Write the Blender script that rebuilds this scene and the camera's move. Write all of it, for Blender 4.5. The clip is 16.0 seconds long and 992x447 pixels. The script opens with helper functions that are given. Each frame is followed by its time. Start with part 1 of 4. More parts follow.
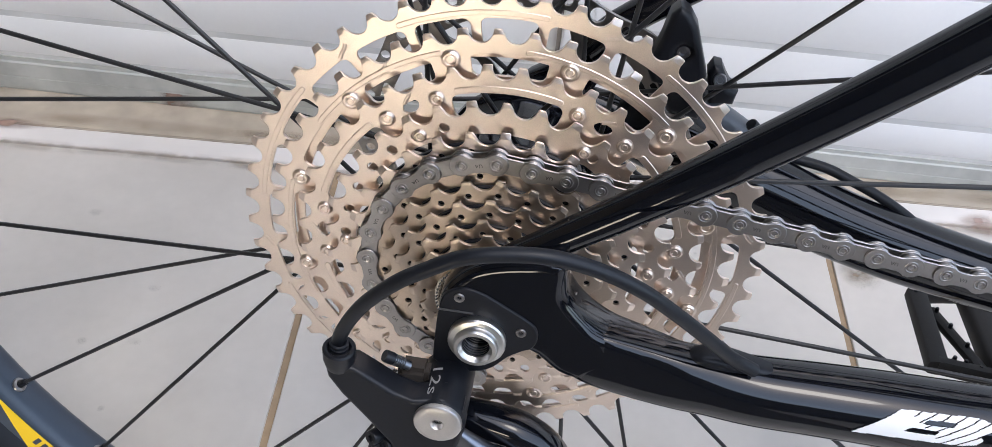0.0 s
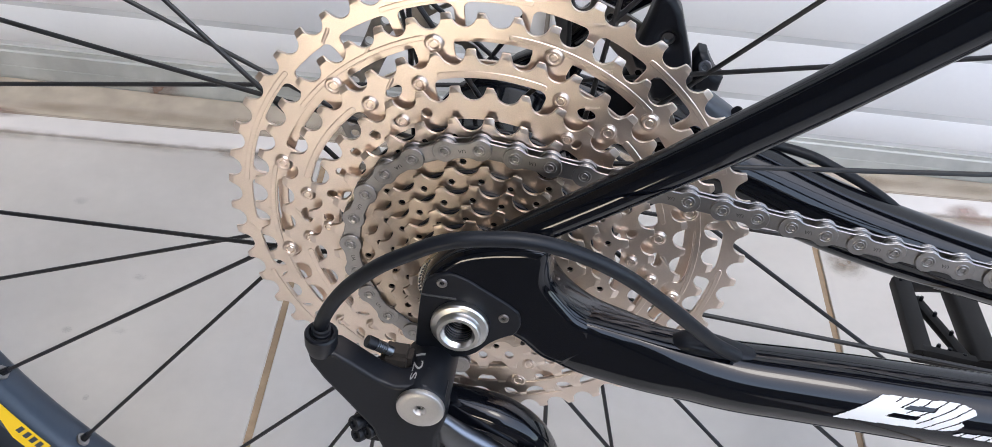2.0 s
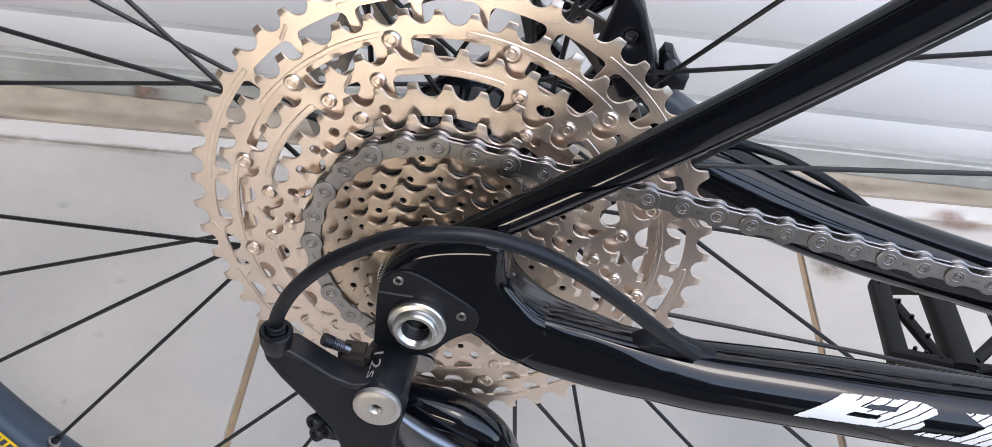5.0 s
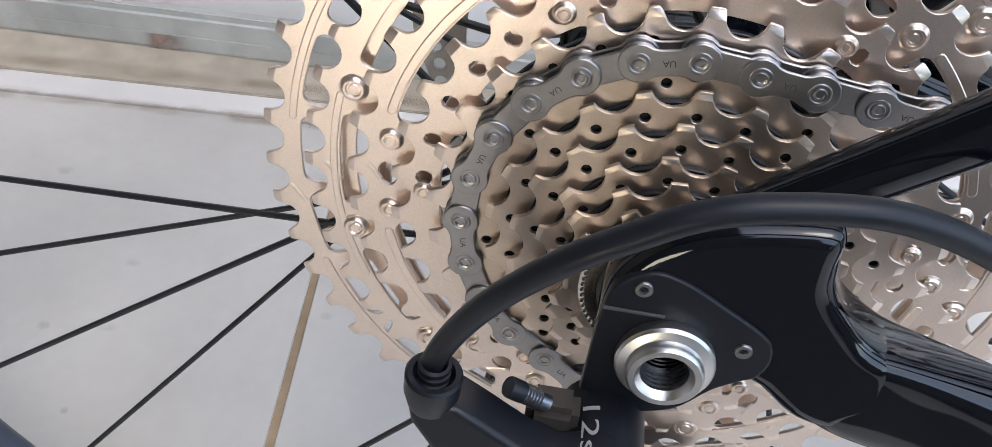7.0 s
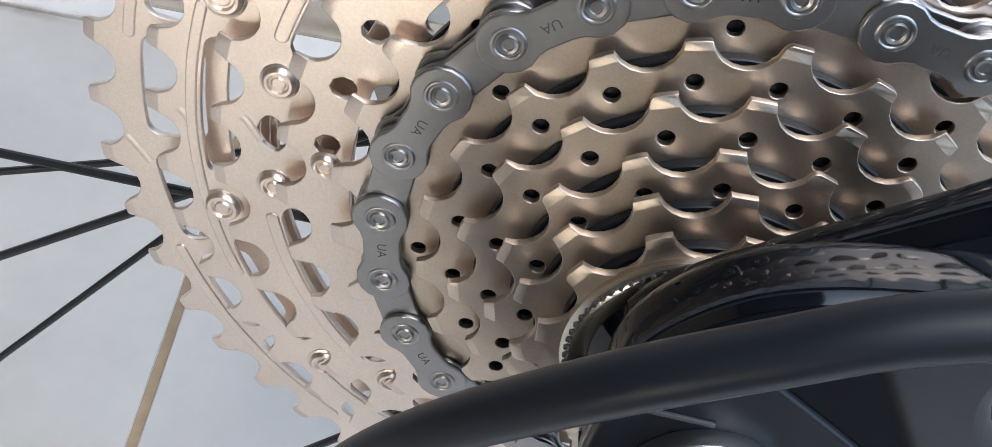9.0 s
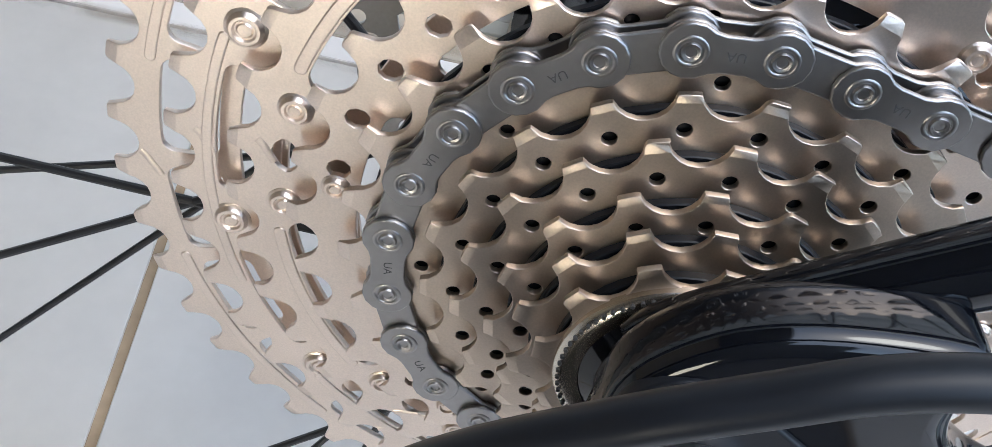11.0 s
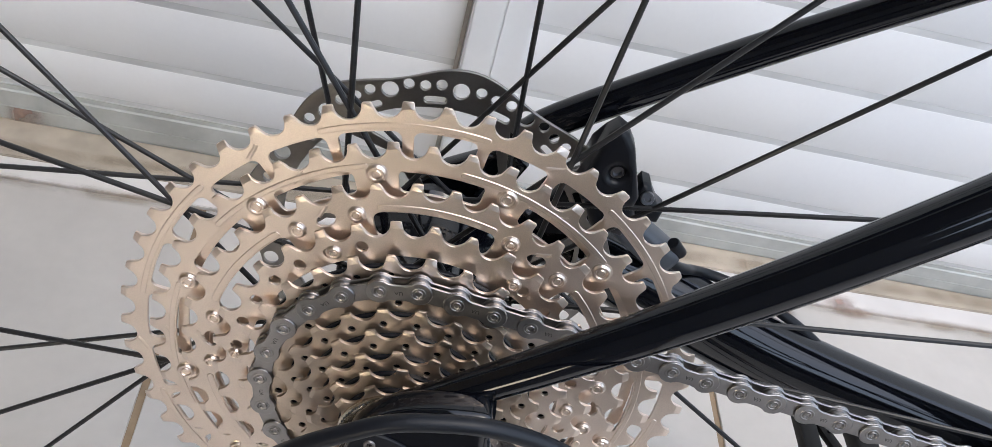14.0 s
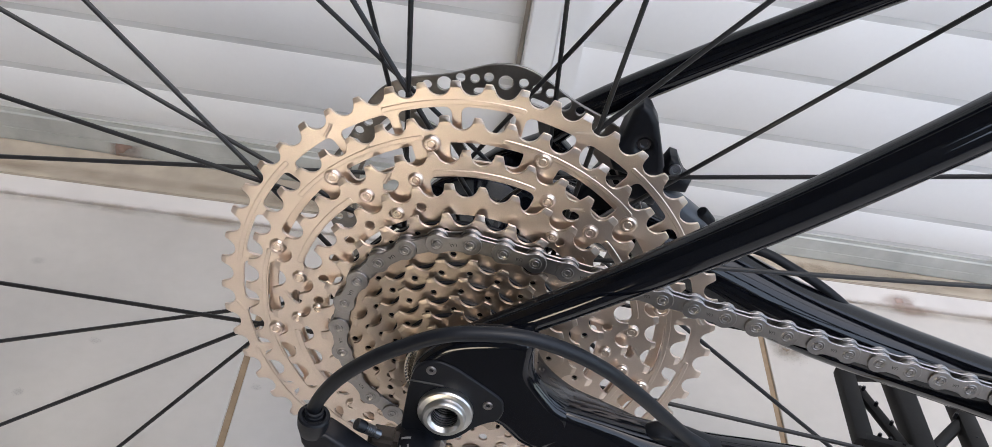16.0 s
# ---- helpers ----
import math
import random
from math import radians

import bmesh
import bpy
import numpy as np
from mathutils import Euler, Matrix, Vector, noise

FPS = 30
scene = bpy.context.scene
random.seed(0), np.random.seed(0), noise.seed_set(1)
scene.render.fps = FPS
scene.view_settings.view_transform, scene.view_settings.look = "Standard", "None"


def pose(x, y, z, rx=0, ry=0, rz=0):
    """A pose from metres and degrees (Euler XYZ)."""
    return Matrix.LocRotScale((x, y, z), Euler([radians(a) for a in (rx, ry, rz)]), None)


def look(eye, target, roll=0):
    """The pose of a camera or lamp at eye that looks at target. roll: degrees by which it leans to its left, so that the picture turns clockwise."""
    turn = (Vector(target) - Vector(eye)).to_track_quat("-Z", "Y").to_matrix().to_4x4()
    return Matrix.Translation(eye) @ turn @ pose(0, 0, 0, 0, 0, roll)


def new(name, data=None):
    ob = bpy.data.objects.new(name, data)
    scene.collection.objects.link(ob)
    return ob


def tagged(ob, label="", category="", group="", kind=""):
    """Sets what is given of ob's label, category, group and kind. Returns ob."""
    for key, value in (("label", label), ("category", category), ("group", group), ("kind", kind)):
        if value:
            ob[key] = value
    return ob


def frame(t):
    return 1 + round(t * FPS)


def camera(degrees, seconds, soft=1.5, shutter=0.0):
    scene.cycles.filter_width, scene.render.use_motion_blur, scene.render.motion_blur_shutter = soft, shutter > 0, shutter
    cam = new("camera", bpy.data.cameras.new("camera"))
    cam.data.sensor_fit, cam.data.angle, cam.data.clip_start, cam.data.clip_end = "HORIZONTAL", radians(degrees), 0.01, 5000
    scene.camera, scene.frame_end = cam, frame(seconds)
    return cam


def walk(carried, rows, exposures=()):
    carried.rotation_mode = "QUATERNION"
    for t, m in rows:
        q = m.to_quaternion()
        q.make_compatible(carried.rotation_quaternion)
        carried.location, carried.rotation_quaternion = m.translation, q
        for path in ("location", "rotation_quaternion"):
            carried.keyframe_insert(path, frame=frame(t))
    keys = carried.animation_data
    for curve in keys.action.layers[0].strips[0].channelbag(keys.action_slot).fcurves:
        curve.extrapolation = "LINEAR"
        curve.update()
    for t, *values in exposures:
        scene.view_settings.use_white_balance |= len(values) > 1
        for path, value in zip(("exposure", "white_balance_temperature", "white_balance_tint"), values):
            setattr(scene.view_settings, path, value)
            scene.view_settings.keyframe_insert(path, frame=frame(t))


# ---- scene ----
cam = camera(54.45, 16.0, 0.7, 0.0)
# seconds, x, y, z, turns about x, y and z
PATH = [
    (0.0, 0.0212, -0.2703, 0.6397, 44.82, -3.37, 8.23),
    (0.5, 0.0231, -0.2706, 0.6376, 44.77, -3.48, 8.20),
    (1.0, 0.0253, -0.2708, 0.6385, 44.75, -3.63, 8.13),
    (1.5, 0.0250, -0.2700, 0.6374, 44.55, -3.70, 8.02),
    (2.0, 0.0240, -0.2710, 0.6376, 44.37, -3.84, 7.88),
    (2.5, 0.0292, -0.2780, 0.6464, 44.57, -4.31, 7.52),
    (3.0, 0.0384, -0.2793, 0.6469, 44.79, -4.36, 7.32),
    (3.2, 0.0333, -0.2765, 0.6395, 44.92, -4.55, 6.86),
    (5.3, 0.0390, -0.2703, 0.6344, 44.84, -3.85, 7.91),
    (5.5, 0.0326, -0.2742, 0.6386, 44.58, -4.04, 6.97),
    (6.0, 0.0213, -0.2722, 0.6238, 44.63, -3.31, 7.98),
    (6.5, -0.0077, -0.2311, 0.5772, 44.07, -2.95, 8.25),
    (7.0, -0.0290, -0.1828, 0.5297, 43.63, -4.46, 8.60),
    (7.5, -0.0281, -0.1605, 0.5042, 42.37, -7.41, 8.50),
    (8.0, -0.0374, -0.1307, 0.4885, 40.67, -8.62, 7.99),
    (8.2, -0.0374, -0.1246, 0.4801, 40.85, -9.25, 8.58),
    (10.3, -0.0442, -0.1174, 0.4758, 38.42, -12.85, 7.73),
    (10.5, -0.0461, -0.1196, 0.4803, 38.69, -13.20, 7.39),
    (11.0, -0.0481, -0.1236, 0.4893, 39.12, -13.69, 7.42),
    (11.5, -0.0485, -0.1284, 0.4996, 39.37, -13.70, 7.70),
    (12.0, -0.0492, -0.1372, 0.5100, 40.29, -13.95, 7.97),
    (12.5, -0.0479, -0.1508, 0.5326, 41.77, -14.21, 7.55),
    (13.0, -0.0424, -0.1753, 0.5533, 43.83, -14.32, 7.98),
    (13.5, -0.0338, -0.2046, 0.5973, 45.58, -13.88, 6.64),
    (14.0, -0.0099, -0.2234, 0.6423, 46.11, -12.38, 4.77),
    (14.5, 0.0049, -0.2651, 0.6680, 46.32, -10.57, 5.70),
    (15.0, 0.0135, -0.2809, 0.6746, 47.58, -9.30, 5.96),
    (15.5, 0.0039, -0.2775, 0.6712, 47.85, -8.03, 6.00),
    (16.0, 0.0052, -0.2814, 0.6581, 48.30, -7.88, 6.77),
]
walk(cam, [(t, pose(x, y, z, rx, ry, rz)) for t, x, y, z, rx, ry, rz in PATH], [(0.0, 0.78, 6750, 9), (6.0, 0.78, 6750, 9), (7.5, 0.91, 6450, 6), (8.2, 1.0, 6300, 4), (12.0, 0.98, 6350, 4), (13.0, 0.80, 6550, 5), (14.0, 0.70, 6950, 8), (16.0, 0.60, 7050, 9)])

# ---- light ----
world = bpy.data.worlds.new("sky")
scene.world = world
world.use_nodes = True
wn = world.node_tree.nodes
sky = wn.new("ShaderNodeTexSky")
sky.sky_type, sky.sun_disc = "NISHITA", False
sky.sun_elevation, sky.sun_rotation = radians(66), radians(145)
wn["Background"].inputs["Strength"].default_value = 0.385
haze = wn.new("ShaderNodeMix")
haze.data_type = "RGBA"
haze.inputs["Factor"].default_value = 0.24
haze.inputs["B"].default_value = (3.3, 3.12, 2.88, 1)
world.node_tree.links.new(sky.outputs[0], haze.inputs["A"])
world.node_tree.links.new(haze.outputs["Result"], wn["Background"].inputs["Color"])
sun = new("sun", bpy.data.lights.new("sun", "SUN"))
sun.data.energy, sun.data.angle, sun.data.color = 0.32, radians(18), (1.0, 0.995, 0.985)
sun.matrix_world = look((0.58, -0.83, 2.27), (0, 0, 0))


# ---- materials ----
def material(name, colour, rough=0.5, metal=0.0, grain=0.0, scale=400.0, stain=0.0, stain_scale=12.0, bump=0.0, coat=0.0, spread=0.0, spec=0.5):
    m = bpy.data.materials.new(name)
    m.use_nodes = True
    n, l = m.node_tree.nodes, m.node_tree.links
    p = n["Principled BSDF"]
    p.inputs["Roughness"].default_value, p.inputs["Metallic"].default_value = rough, metal
    p.inputs["Coat Weight"].default_value = coat
    p.inputs["Specular IOR Level"].default_value = spec
    p.inputs["Coat Roughness"].default_value = 0.06
    co = n.new("ShaderNodeTexCoord")
    fine = n.new("ShaderNodeTexNoise")
    fine.inputs["Scale"].default_value, fine.inputs["Detail"].default_value = scale, 6
    wide = n.new("ShaderNodeTexNoise")
    wide.inputs["Scale"].default_value, wide.inputs["Detail"].default_value = stain_scale, 4
    for t in (fine, wide):
        l.new(co.outputs["Object"], t.inputs["Vector"])
    c = Vector(colour)

    def blend(fac, dark):
        mix = n.new("ShaderNodeMix")
        mix.data_type = "RGBA"
        mix.inputs["A"].default_value = (*(c * (1 - dark)), 1)
        mix.inputs["B"].default_value = (*[min(v, 1) for v in c * (1 + dark)], 1)
        l.new(fac, mix.inputs["Factor"])
        return mix
    g = blend(fine.outputs["Fac"], grain)
    ramp = n.new("ShaderNodeMapRange")
    ramp.inputs["From Min"].default_value, ramp.inputs["From Max"].default_value = 0.35, 0.65
    ramp.inputs["To Min"].default_value, ramp.inputs["To Max"].default_value = 1 - stain, 1.0
    l.new(wide.outputs["Fac"], ramp.inputs["Value"])
    mul = n.new("ShaderNodeMix")
    mul.data_type, mul.blend_type = "RGBA", "MULTIPLY"
    mul.inputs["Factor"].default_value = 1.0
    l.new(g.outputs["Result"], mul.inputs["A"])
    l.new(ramp.outputs["Result"], mul.inputs["B"])
    out = mul.outputs["Result"]
    if spread:
        info = n.new("ShaderNodeObjectInfo")
        r2 = n.new("ShaderNodeMapRange")
        r2.inputs["To Min"].default_value, r2.inputs["To Max"].default_value = 1 - spread, 1 + spread
        l.new(info.outputs["Random"], r2.inputs["Value"])
        m2 = n.new("ShaderNodeMix")
        m2.data_type, m2.blend_type = "RGBA", "MULTIPLY"
        m2.inputs["Factor"].default_value = 1.0
        l.new(out, m2.inputs["A"])
        l.new(r2.outputs["Result"], m2.inputs["B"])
        out = m2.outputs["Result"]
    l.new(out, p.inputs["Base Color"])
    rr = n.new("ShaderNodeMapRange")
    rr.inputs["To Min"].default_value, rr.inputs["To Max"].default_value = rough * 0.8, min(rough * 1.25, 1)
    l.new(wide.outputs["Fac"], rr.inputs["Value"])
    l.new(rr.outputs["Result"], p.inputs["Roughness"])
    if bump:
        b = n.new("ShaderNodeBump")
        b.inputs["Strength"].default_value, b.inputs["Distance"].default_value = bump, 0.0004
        l.new(fine.outputs["Fac"], b.inputs["Height"])
        l.new(b.outputs["Normal"], p.inputs["Normal"])
    return m


NICKEL = material("nickel_plated_steel", (0.86, 0.73, 0.63), 0.31, 1.0, 0.14, 2600, 0.10, 30, 0.06)
# brownish small cog finish, darkened further in place of a dark reflection
COG_STEEL = material("brownish_darkened_steel", (0.64, 0.53, 0.43), 0.37, 1.0, 0.14, 2600, 0.14, 60, 0.06)
NICKEL_BRIGHT = material("polished_nickel", (0.68, 0.61, 0.53), 0.24, 1.0, 0.05, 700, 0.05, 40)
CHAIN_STEEL = material("grey_chain_steel", (0.37, 0.355, 0.345), 0.30, 1.0, 0.08, 900, 0.1, 60, 0.06)
ENGRAVED = material("dark_engraving", (0.05, 0.05, 0.05), 0.6)
ALLOY = material("machined_aluminium", (0.62, 0.61, 0.59), 0.3, 1.0, 0.04, 900, 0.06, 60)
ALLOY_MATT = material("brushed_silver_alloy", (0.60, 0.575, 0.55), 0.42, 1.0, 0.08, 1500, 0.08, 60, 0.05)
LINK_GREY = material("grey_anodised_metal", (0.2, 0.21, 0.23), 0.32, 1.0, 0.1, 600, 0.1, 40, 0.05)
BRONZE = material("dark_bronze_metal", (0.045, 0.037, 0.031), 0.42, 0.4, 0.1, 600, 0.1, 40)
GLOSS_BLACK = material("gloss_black_paint", (0.0030, 0.0036, 0.0056), 0.06, 0.0, 0.05, 300, 0.0, 20, 0.0, 0.0, 0.0, 0.5)
SATIN_BLACK = material("satin_black_anodised", (0.0075, 0.0085, 0.0115), 0.36, 0.0, 0.2, 800, 0.2, 40, 0.08, 0.0, 0.0, 0.27)
SPOKE_BLACK = material("black_spoke_steel", (0.012, 0.012, 0.013), 0.35, 0.0, 0.1, 500, 0.1, 30)
PEDAL_BLACK = material("matt_black_plastic", (0.013, 0.012, 0.0115), 0.6, 0.0, 0.2, 500, 0.2, 40, 0.1, 0.0, 0.0, 0.3)
RUBBER = material("black_rubber", (0.0078, 0.0092, 0.0125), 0.4, 0.0, 0.1, 500, 0.15, 60, 0.05, 0.0, 0.0, 0.28)
RIM_BLACK = material("dark_blue_grey_rim", (0.030, 0.043, 0.064), 0.31, 0.0, 0.1, 500, 0.1, 30, 0.05)
ROTOR_GREY = material("brake_disc_steel", (0.30, 0.285, 0.27), 0.36, 1.0, 0.1, 900, 0.12, 60, 0.08)
WHITE_INK = material("white_print", (0.8, 0.8, 0.8), 0.4)
GREY_INK = material("grey_print", (0.30, 0.295, 0.29), 0.4)
YELLOW = material("yellow_print", (0.85, 0.55, 0.01), 0.4)
TILE = material("pale_glazed_floor_tile", (0.545, 0.512, 0.468), 0.3, 0.0, 0.05, 90, 0.14, 7, 0.0, 0.0, 0.03)
GROUT = material("brown_grout", (0.38, 0.275, 0.175), 0.9, 0.0, 0.25, 120, 0.35, 14, 0.2)
WALL = material("white_lacquered_metal", (0.74, 0.735, 0.725), 0.4, 0.0, 0.02, 200, 0.05, 4)
# seam grey carries the shadow under each slat overlap in its colour
SEAM_SHADE = material("shaded_shutter_seam", (0.62, 0.62, 0.61), 0.6, 0.0, 0.05, 90, 0.2, 9)
RAIL_GREY = material("grey_aluminium_rail", (0.50, 0.51, 0.48), 0.6, 0.1, 0.08, 120, 0.25, 20)
MARBLE = material("white_marble_threshold", (0.70, 0.665, 0.63), 0.4, 0.0, 0.05, 30, 0.15, 8)
DIRT = material("brown_mortar", (0.49, 0.42, 0.335), 0.9, 0.0, 0.2, 60, 0.35, 10, 0.3)
# dark ground colour stands in for a person mirrored in metal and paint
DARK_GROUND = material("dark_reflection_ground", (0.085, 0.08, 0.075), 0.85, 0.0, 0.2, 80, 0.3, 5, 0.3)
# warm colour of an added unseen wall, chosen to tint its bounce
BOUNCE_STUCCO = material("warm_bounce_stucco", (0.44, 0.33, 0.22), 0.9, 0.0, 0.1, 60, 0.15, 3, 0.2)
# dark colour of the added surfaces out of view that limit the light
DARK_WALL = material("dark_added_plaster", (0.20, 0.185, 0.165), 0.9, 0.0, 0.1, 60, 0.15, 3, 0.2)
SLATE = material("slate_grey_moulded_plastic", (0.06, 0.07, 0.085), 0.35, 0.0, 0.1, 500, 0.1, 40, 0.05)
SEALANT = material("stained_beige_sealant", (0.5, 0.46, 0.41), 0.8, 0.0, 0.15, 90, 0.3, 15, 0.1)


def stain_material(name, colour, strength, scale):
    """A thin stain that fades out towards its edge."""
    m = material(name, colour, 0.7, 0.0, 0.15, 150, 0.2, 40)
    n, l = m.node_tree.nodes, m.node_tree.links
    co = n.new("ShaderNodeTexCoord")
    away = n.new("ShaderNodeVectorMath")
    away.operation = "DISTANCE"
    away.inputs[1].default_value = (0.5, 0.5, 0.5)
    flat = n.new("ShaderNodeVectorMath")
    flat.operation = "MULTIPLY_ADD"
    flat.inputs[1].default_value, flat.inputs[2].default_value = (1, 1, 0), (0, 0, 0.5)
    rough = n.new("ShaderNodeTexNoise")
    rough.inputs["Scale"].default_value, rough.inputs["Detail"].default_value = scale, 5
    edge = n.new("ShaderNodeMapRange")
    edge.interpolation_type = "SMOOTHSTEP"
    edge.inputs["From Min"].default_value, edge.inputs["From Max"].default_value = 0.5, 0.12
    edge.inputs["To Min"].default_value, edge.inputs["To Max"].default_value = 0.0, 1.0
    uneven = n.new("ShaderNodeMapRange")
    uneven.inputs["From Min"].default_value, uneven.inputs["From Max"].default_value = 0.32, 0.62
    uneven.inputs["To Max"].default_value = strength
    times = n.new("ShaderNodeMath")
    times.operation = "MULTIPLY"
    l.new(co.outputs["Generated"], flat.inputs[0])
    l.new(flat.outputs[0], away.inputs[0])
    l.new(away.outputs["Value"], edge.inputs["Value"])
    l.new(co.outputs["Object"], rough.inputs["Vector"])
    l.new(rough.outputs["Fac"], uneven.inputs["Value"])
    l.new(edge.outputs["Result"], times.inputs[0])
    l.new(uneven.outputs["Result"], times.inputs[1])
    l.new(times.outputs[0], n["Principled BSDF"].inputs["Alpha"])
    return m


BROWN_STAIN = stain_material("brown_stain", (0.40, 0.30, 0.20), 0.45, 30)
GREY_STAIN = stain_material("grey_smudge", (0.38, 0.355, 0.33), 0.2, 60)
BEIGE_STAIN = stain_material("beige_stain", (0.33, 0.26, 0.19), 0.75, 55)
RED_STAIN = stain_material("red_clay_stain", (0.38, 0.25, 0.20), 0.75, 40)


# ---- building helpers ----
def part(name, shape, mat, parent=None, label="", smooth=True):
    """Links a bmesh or mesh as one object under its thing."""
    if isinstance(shape, bmesh.types.BMesh):
        me = bpy.data.meshes.new(name)
        bmesh.ops.recalc_face_normals(shape, faces=shape.faces)
        shape.to_mesh(me)
        shape.free()
    else:
        me = shape
    if mat and not me.materials:
        me.materials.append(mat)
    if smooth:
        me.polygons.foreach_set("use_smooth", [True] * len(me.polygons))
        if smooth != "edged" and "edged" not in me:
            me.set_sharp_from_angle(angle=radians(35))
    ob = new(name, me)
    ob.parent = parent
    return tagged(ob, label)


def arc(r, a0, a1, n):
    """Points on a circle round the axle, from a0 to a1 degrees."""
    return [(r * math.cos(radians(a0 + (a1 - a0) * i / n)), r * math.sin(radians(a0 + (a1 - a0) * i / n))) for i in range(n + 1)]


def circle(cx, cz, r, n=12, turn=0.0):
    return [(cx + r * math.cos(2 * math.pi * i / n + turn), cz + r * math.sin(2 * math.pi * i / n + turn)) for i in range(n)]


def polar(r, a):
    return r * math.cos(radians(a)), r * math.sin(radians(a))


def slot(r0, r1, a0, a1, n=10):
    """A curved window between two radii, with rounded ends."""
    rm, dr = (r0 + r1) / 2, (r1 - r0) / 2
    da = math.degrees(dr / rm) * 0.9
    pts = arc(r1, a0 + da, a1 - da, n)
    pts += [polar(rm + dr * math.cos(radians(t)), a1 - da + da * math.sin(radians(t))) for t in (35, 70, 110, 145)]
    pts += arc(r0, a1 - da, a0 + da, n)
    pts += [polar(rm - dr * math.cos(radians(t)), a0 + da - da * math.sin(radians(t))) for t in (35, 70, 110, 145)]
    return pts


def window(r0, r1, a0, a1, c=0.0025, n=8):
    """A curved window with rounded corners of radius c."""
    pts = []
    for r, a, s in ((r1, a0, 0), (r1, a1, 1), (r0, a1, 2), (r0, a0, 3)):
        da = math.degrees(c / r)
        rc, ac = (r - c if s < 2 else r + c), (a + da if s in (0, 3) else a - da)
        for k in range(5):
            t = radians((180, 90, 0, -90)[s] - 22.5 * k)
            pts.append(polar(rc + c * math.sin(t), ac + da * math.cos(t)))
        if s in (0, 2):
            b = a1 - math.degrees(c / r) if s == 0 else a0 + math.degrees(c / r)
            pts += [polar(r, ac + (b - ac) * k / n) for k in range(1, n)]
    return pts


def plate(outlines, y, thick, bevel=0.00025, res=1, tips=None):
    """A flat plate in the wheel's plane, with its middle at y; the first outline is the edge, the rest are holes.
    tips: number of teeth, angle of one and radius at which to begin, to chamfer the teeth on the near side."""
    cu = bpy.data.curves.new("plate", "CURVE")
    cu.dimensions, cu.fill_mode = "2D", "BOTH"
    cu.extrude, cu.bevel_depth, cu.bevel_resolution = thick / 2 - bevel, bevel, res
    cu.offset = -bevel
    for pts in outlines:
        sp = cu.splines.new("POLY")
        sp.points.add(len(pts) - 1)
        for q, (x, z) in zip(sp.points, pts):
            q.co = (x, z, 0, 1)
        sp.use_cyclic_u = True
    ob = bpy.data.objects.new("plate", cu)
    scene.collection.objects.link(ob)
    me = bpy.data.meshes.new_from_object(ob.evaluated_get(bpy.context.evaluated_depsgraph_get()))
    bpy.data.objects.remove(ob)
    bpy.data.curves.remove(cu)
    me.transform(pose(0, y, 0, 90, 0, 0))
    bm = bmesh.new()
    bm.from_mesh(me)
    bmesh.ops.remove_doubles(bm, verts=bm.verts, dist=1e-6)
    if tips:
        n, phase, base = tips
        crowns = [[] for _ in range(n)]
        for v in bm.verts:
            if math.hypot(v.co.x, v.co.z) > base + 0.0002:
                crowns[round((math.degrees(math.atan2(v.co.z, v.co.x)) - phase) * n / 360) % n].append(v)
        for k, crown in enumerate(crowns):
            out = Vector((polar(1, phase + 360 / n * k)[0], 0, polar(1, phase + 360 / n * k)[1]))
            faces = {f for v in crown for f in v.link_faces}
            geom = list(faces) + list({e for f in faces for e in f.edges}) + list({v for f in faces for v in f.verts})
            bmesh.ops.bisect_plane(bm, geom=geom, dist=1e-7, plane_co=out * base, plane_no=out)
            for v in crown:
                if v.co.y < y:
                    v.co.y += (0.0008, 0.0003, 0.0005, 0.0002)[(k * 7 + n) % 4] * (0.5 if n < 25 else 1.0)
        bm.normal_update()
    for e in bm.edges:
        flat = [abs(f.normal.y) > 0.999 for f in e.link_faces]
        e.smooth = len(flat) == 2 and flat[0] == flat[1] and e.calc_face_angle(0) < 0.8
    bm.to_mesh(me)
    bm.free()
    me["edged"] = True
    return me


def lathe(profile, n=32, axis=((0, 0, 0), (0, 1, 0)), close=True):
    """Turns (radius, height) pairs about an axis."""
    bm = bmesh.new()
    turn = Vector(axis[1]).normalized().to_track_quat("Z", "Y").to_matrix().to_4x4()
    m = Matrix.Translation(axis[0]) @ turn
    rings = []
    for r, h in profile:
        rings.append([bm.verts.new(m @ Vector((r * math.cos(2 * math.pi * i / n), r * math.sin(2 * math.pi * i / n), h))) for i in range(n)])
    for a, b in zip(rings, rings[1:]):
        for i in range(n):
            bm.faces.new((a[i], a[(i + 1) % n], b[(i + 1) % n], b[i]))
    if close:
        bm.faces.new(rings[0])
        bm.faces.new(rings[-1])
    return bm


def smooth_path(points, steps=8):
    """A Catmull-Rom line through points of any length."""
    p = [np.array(q, float) for q in points]
    p = [2 * p[0] - p[1], *p, 2 * p[-1] - p[-2]]
    out = []
    for a, b, c, d in zip(p, p[1:], p[2:], p[3:]):
        for i in range(steps):
            t = i / steps
            out.append(0.5 * (2 * b + (c - a) * t + (2 * a - 5 * b + 4 * c - d) * t * t + (3 * b - a - 3 * c + d) * t ** 3))
    return out + [p[-2]]


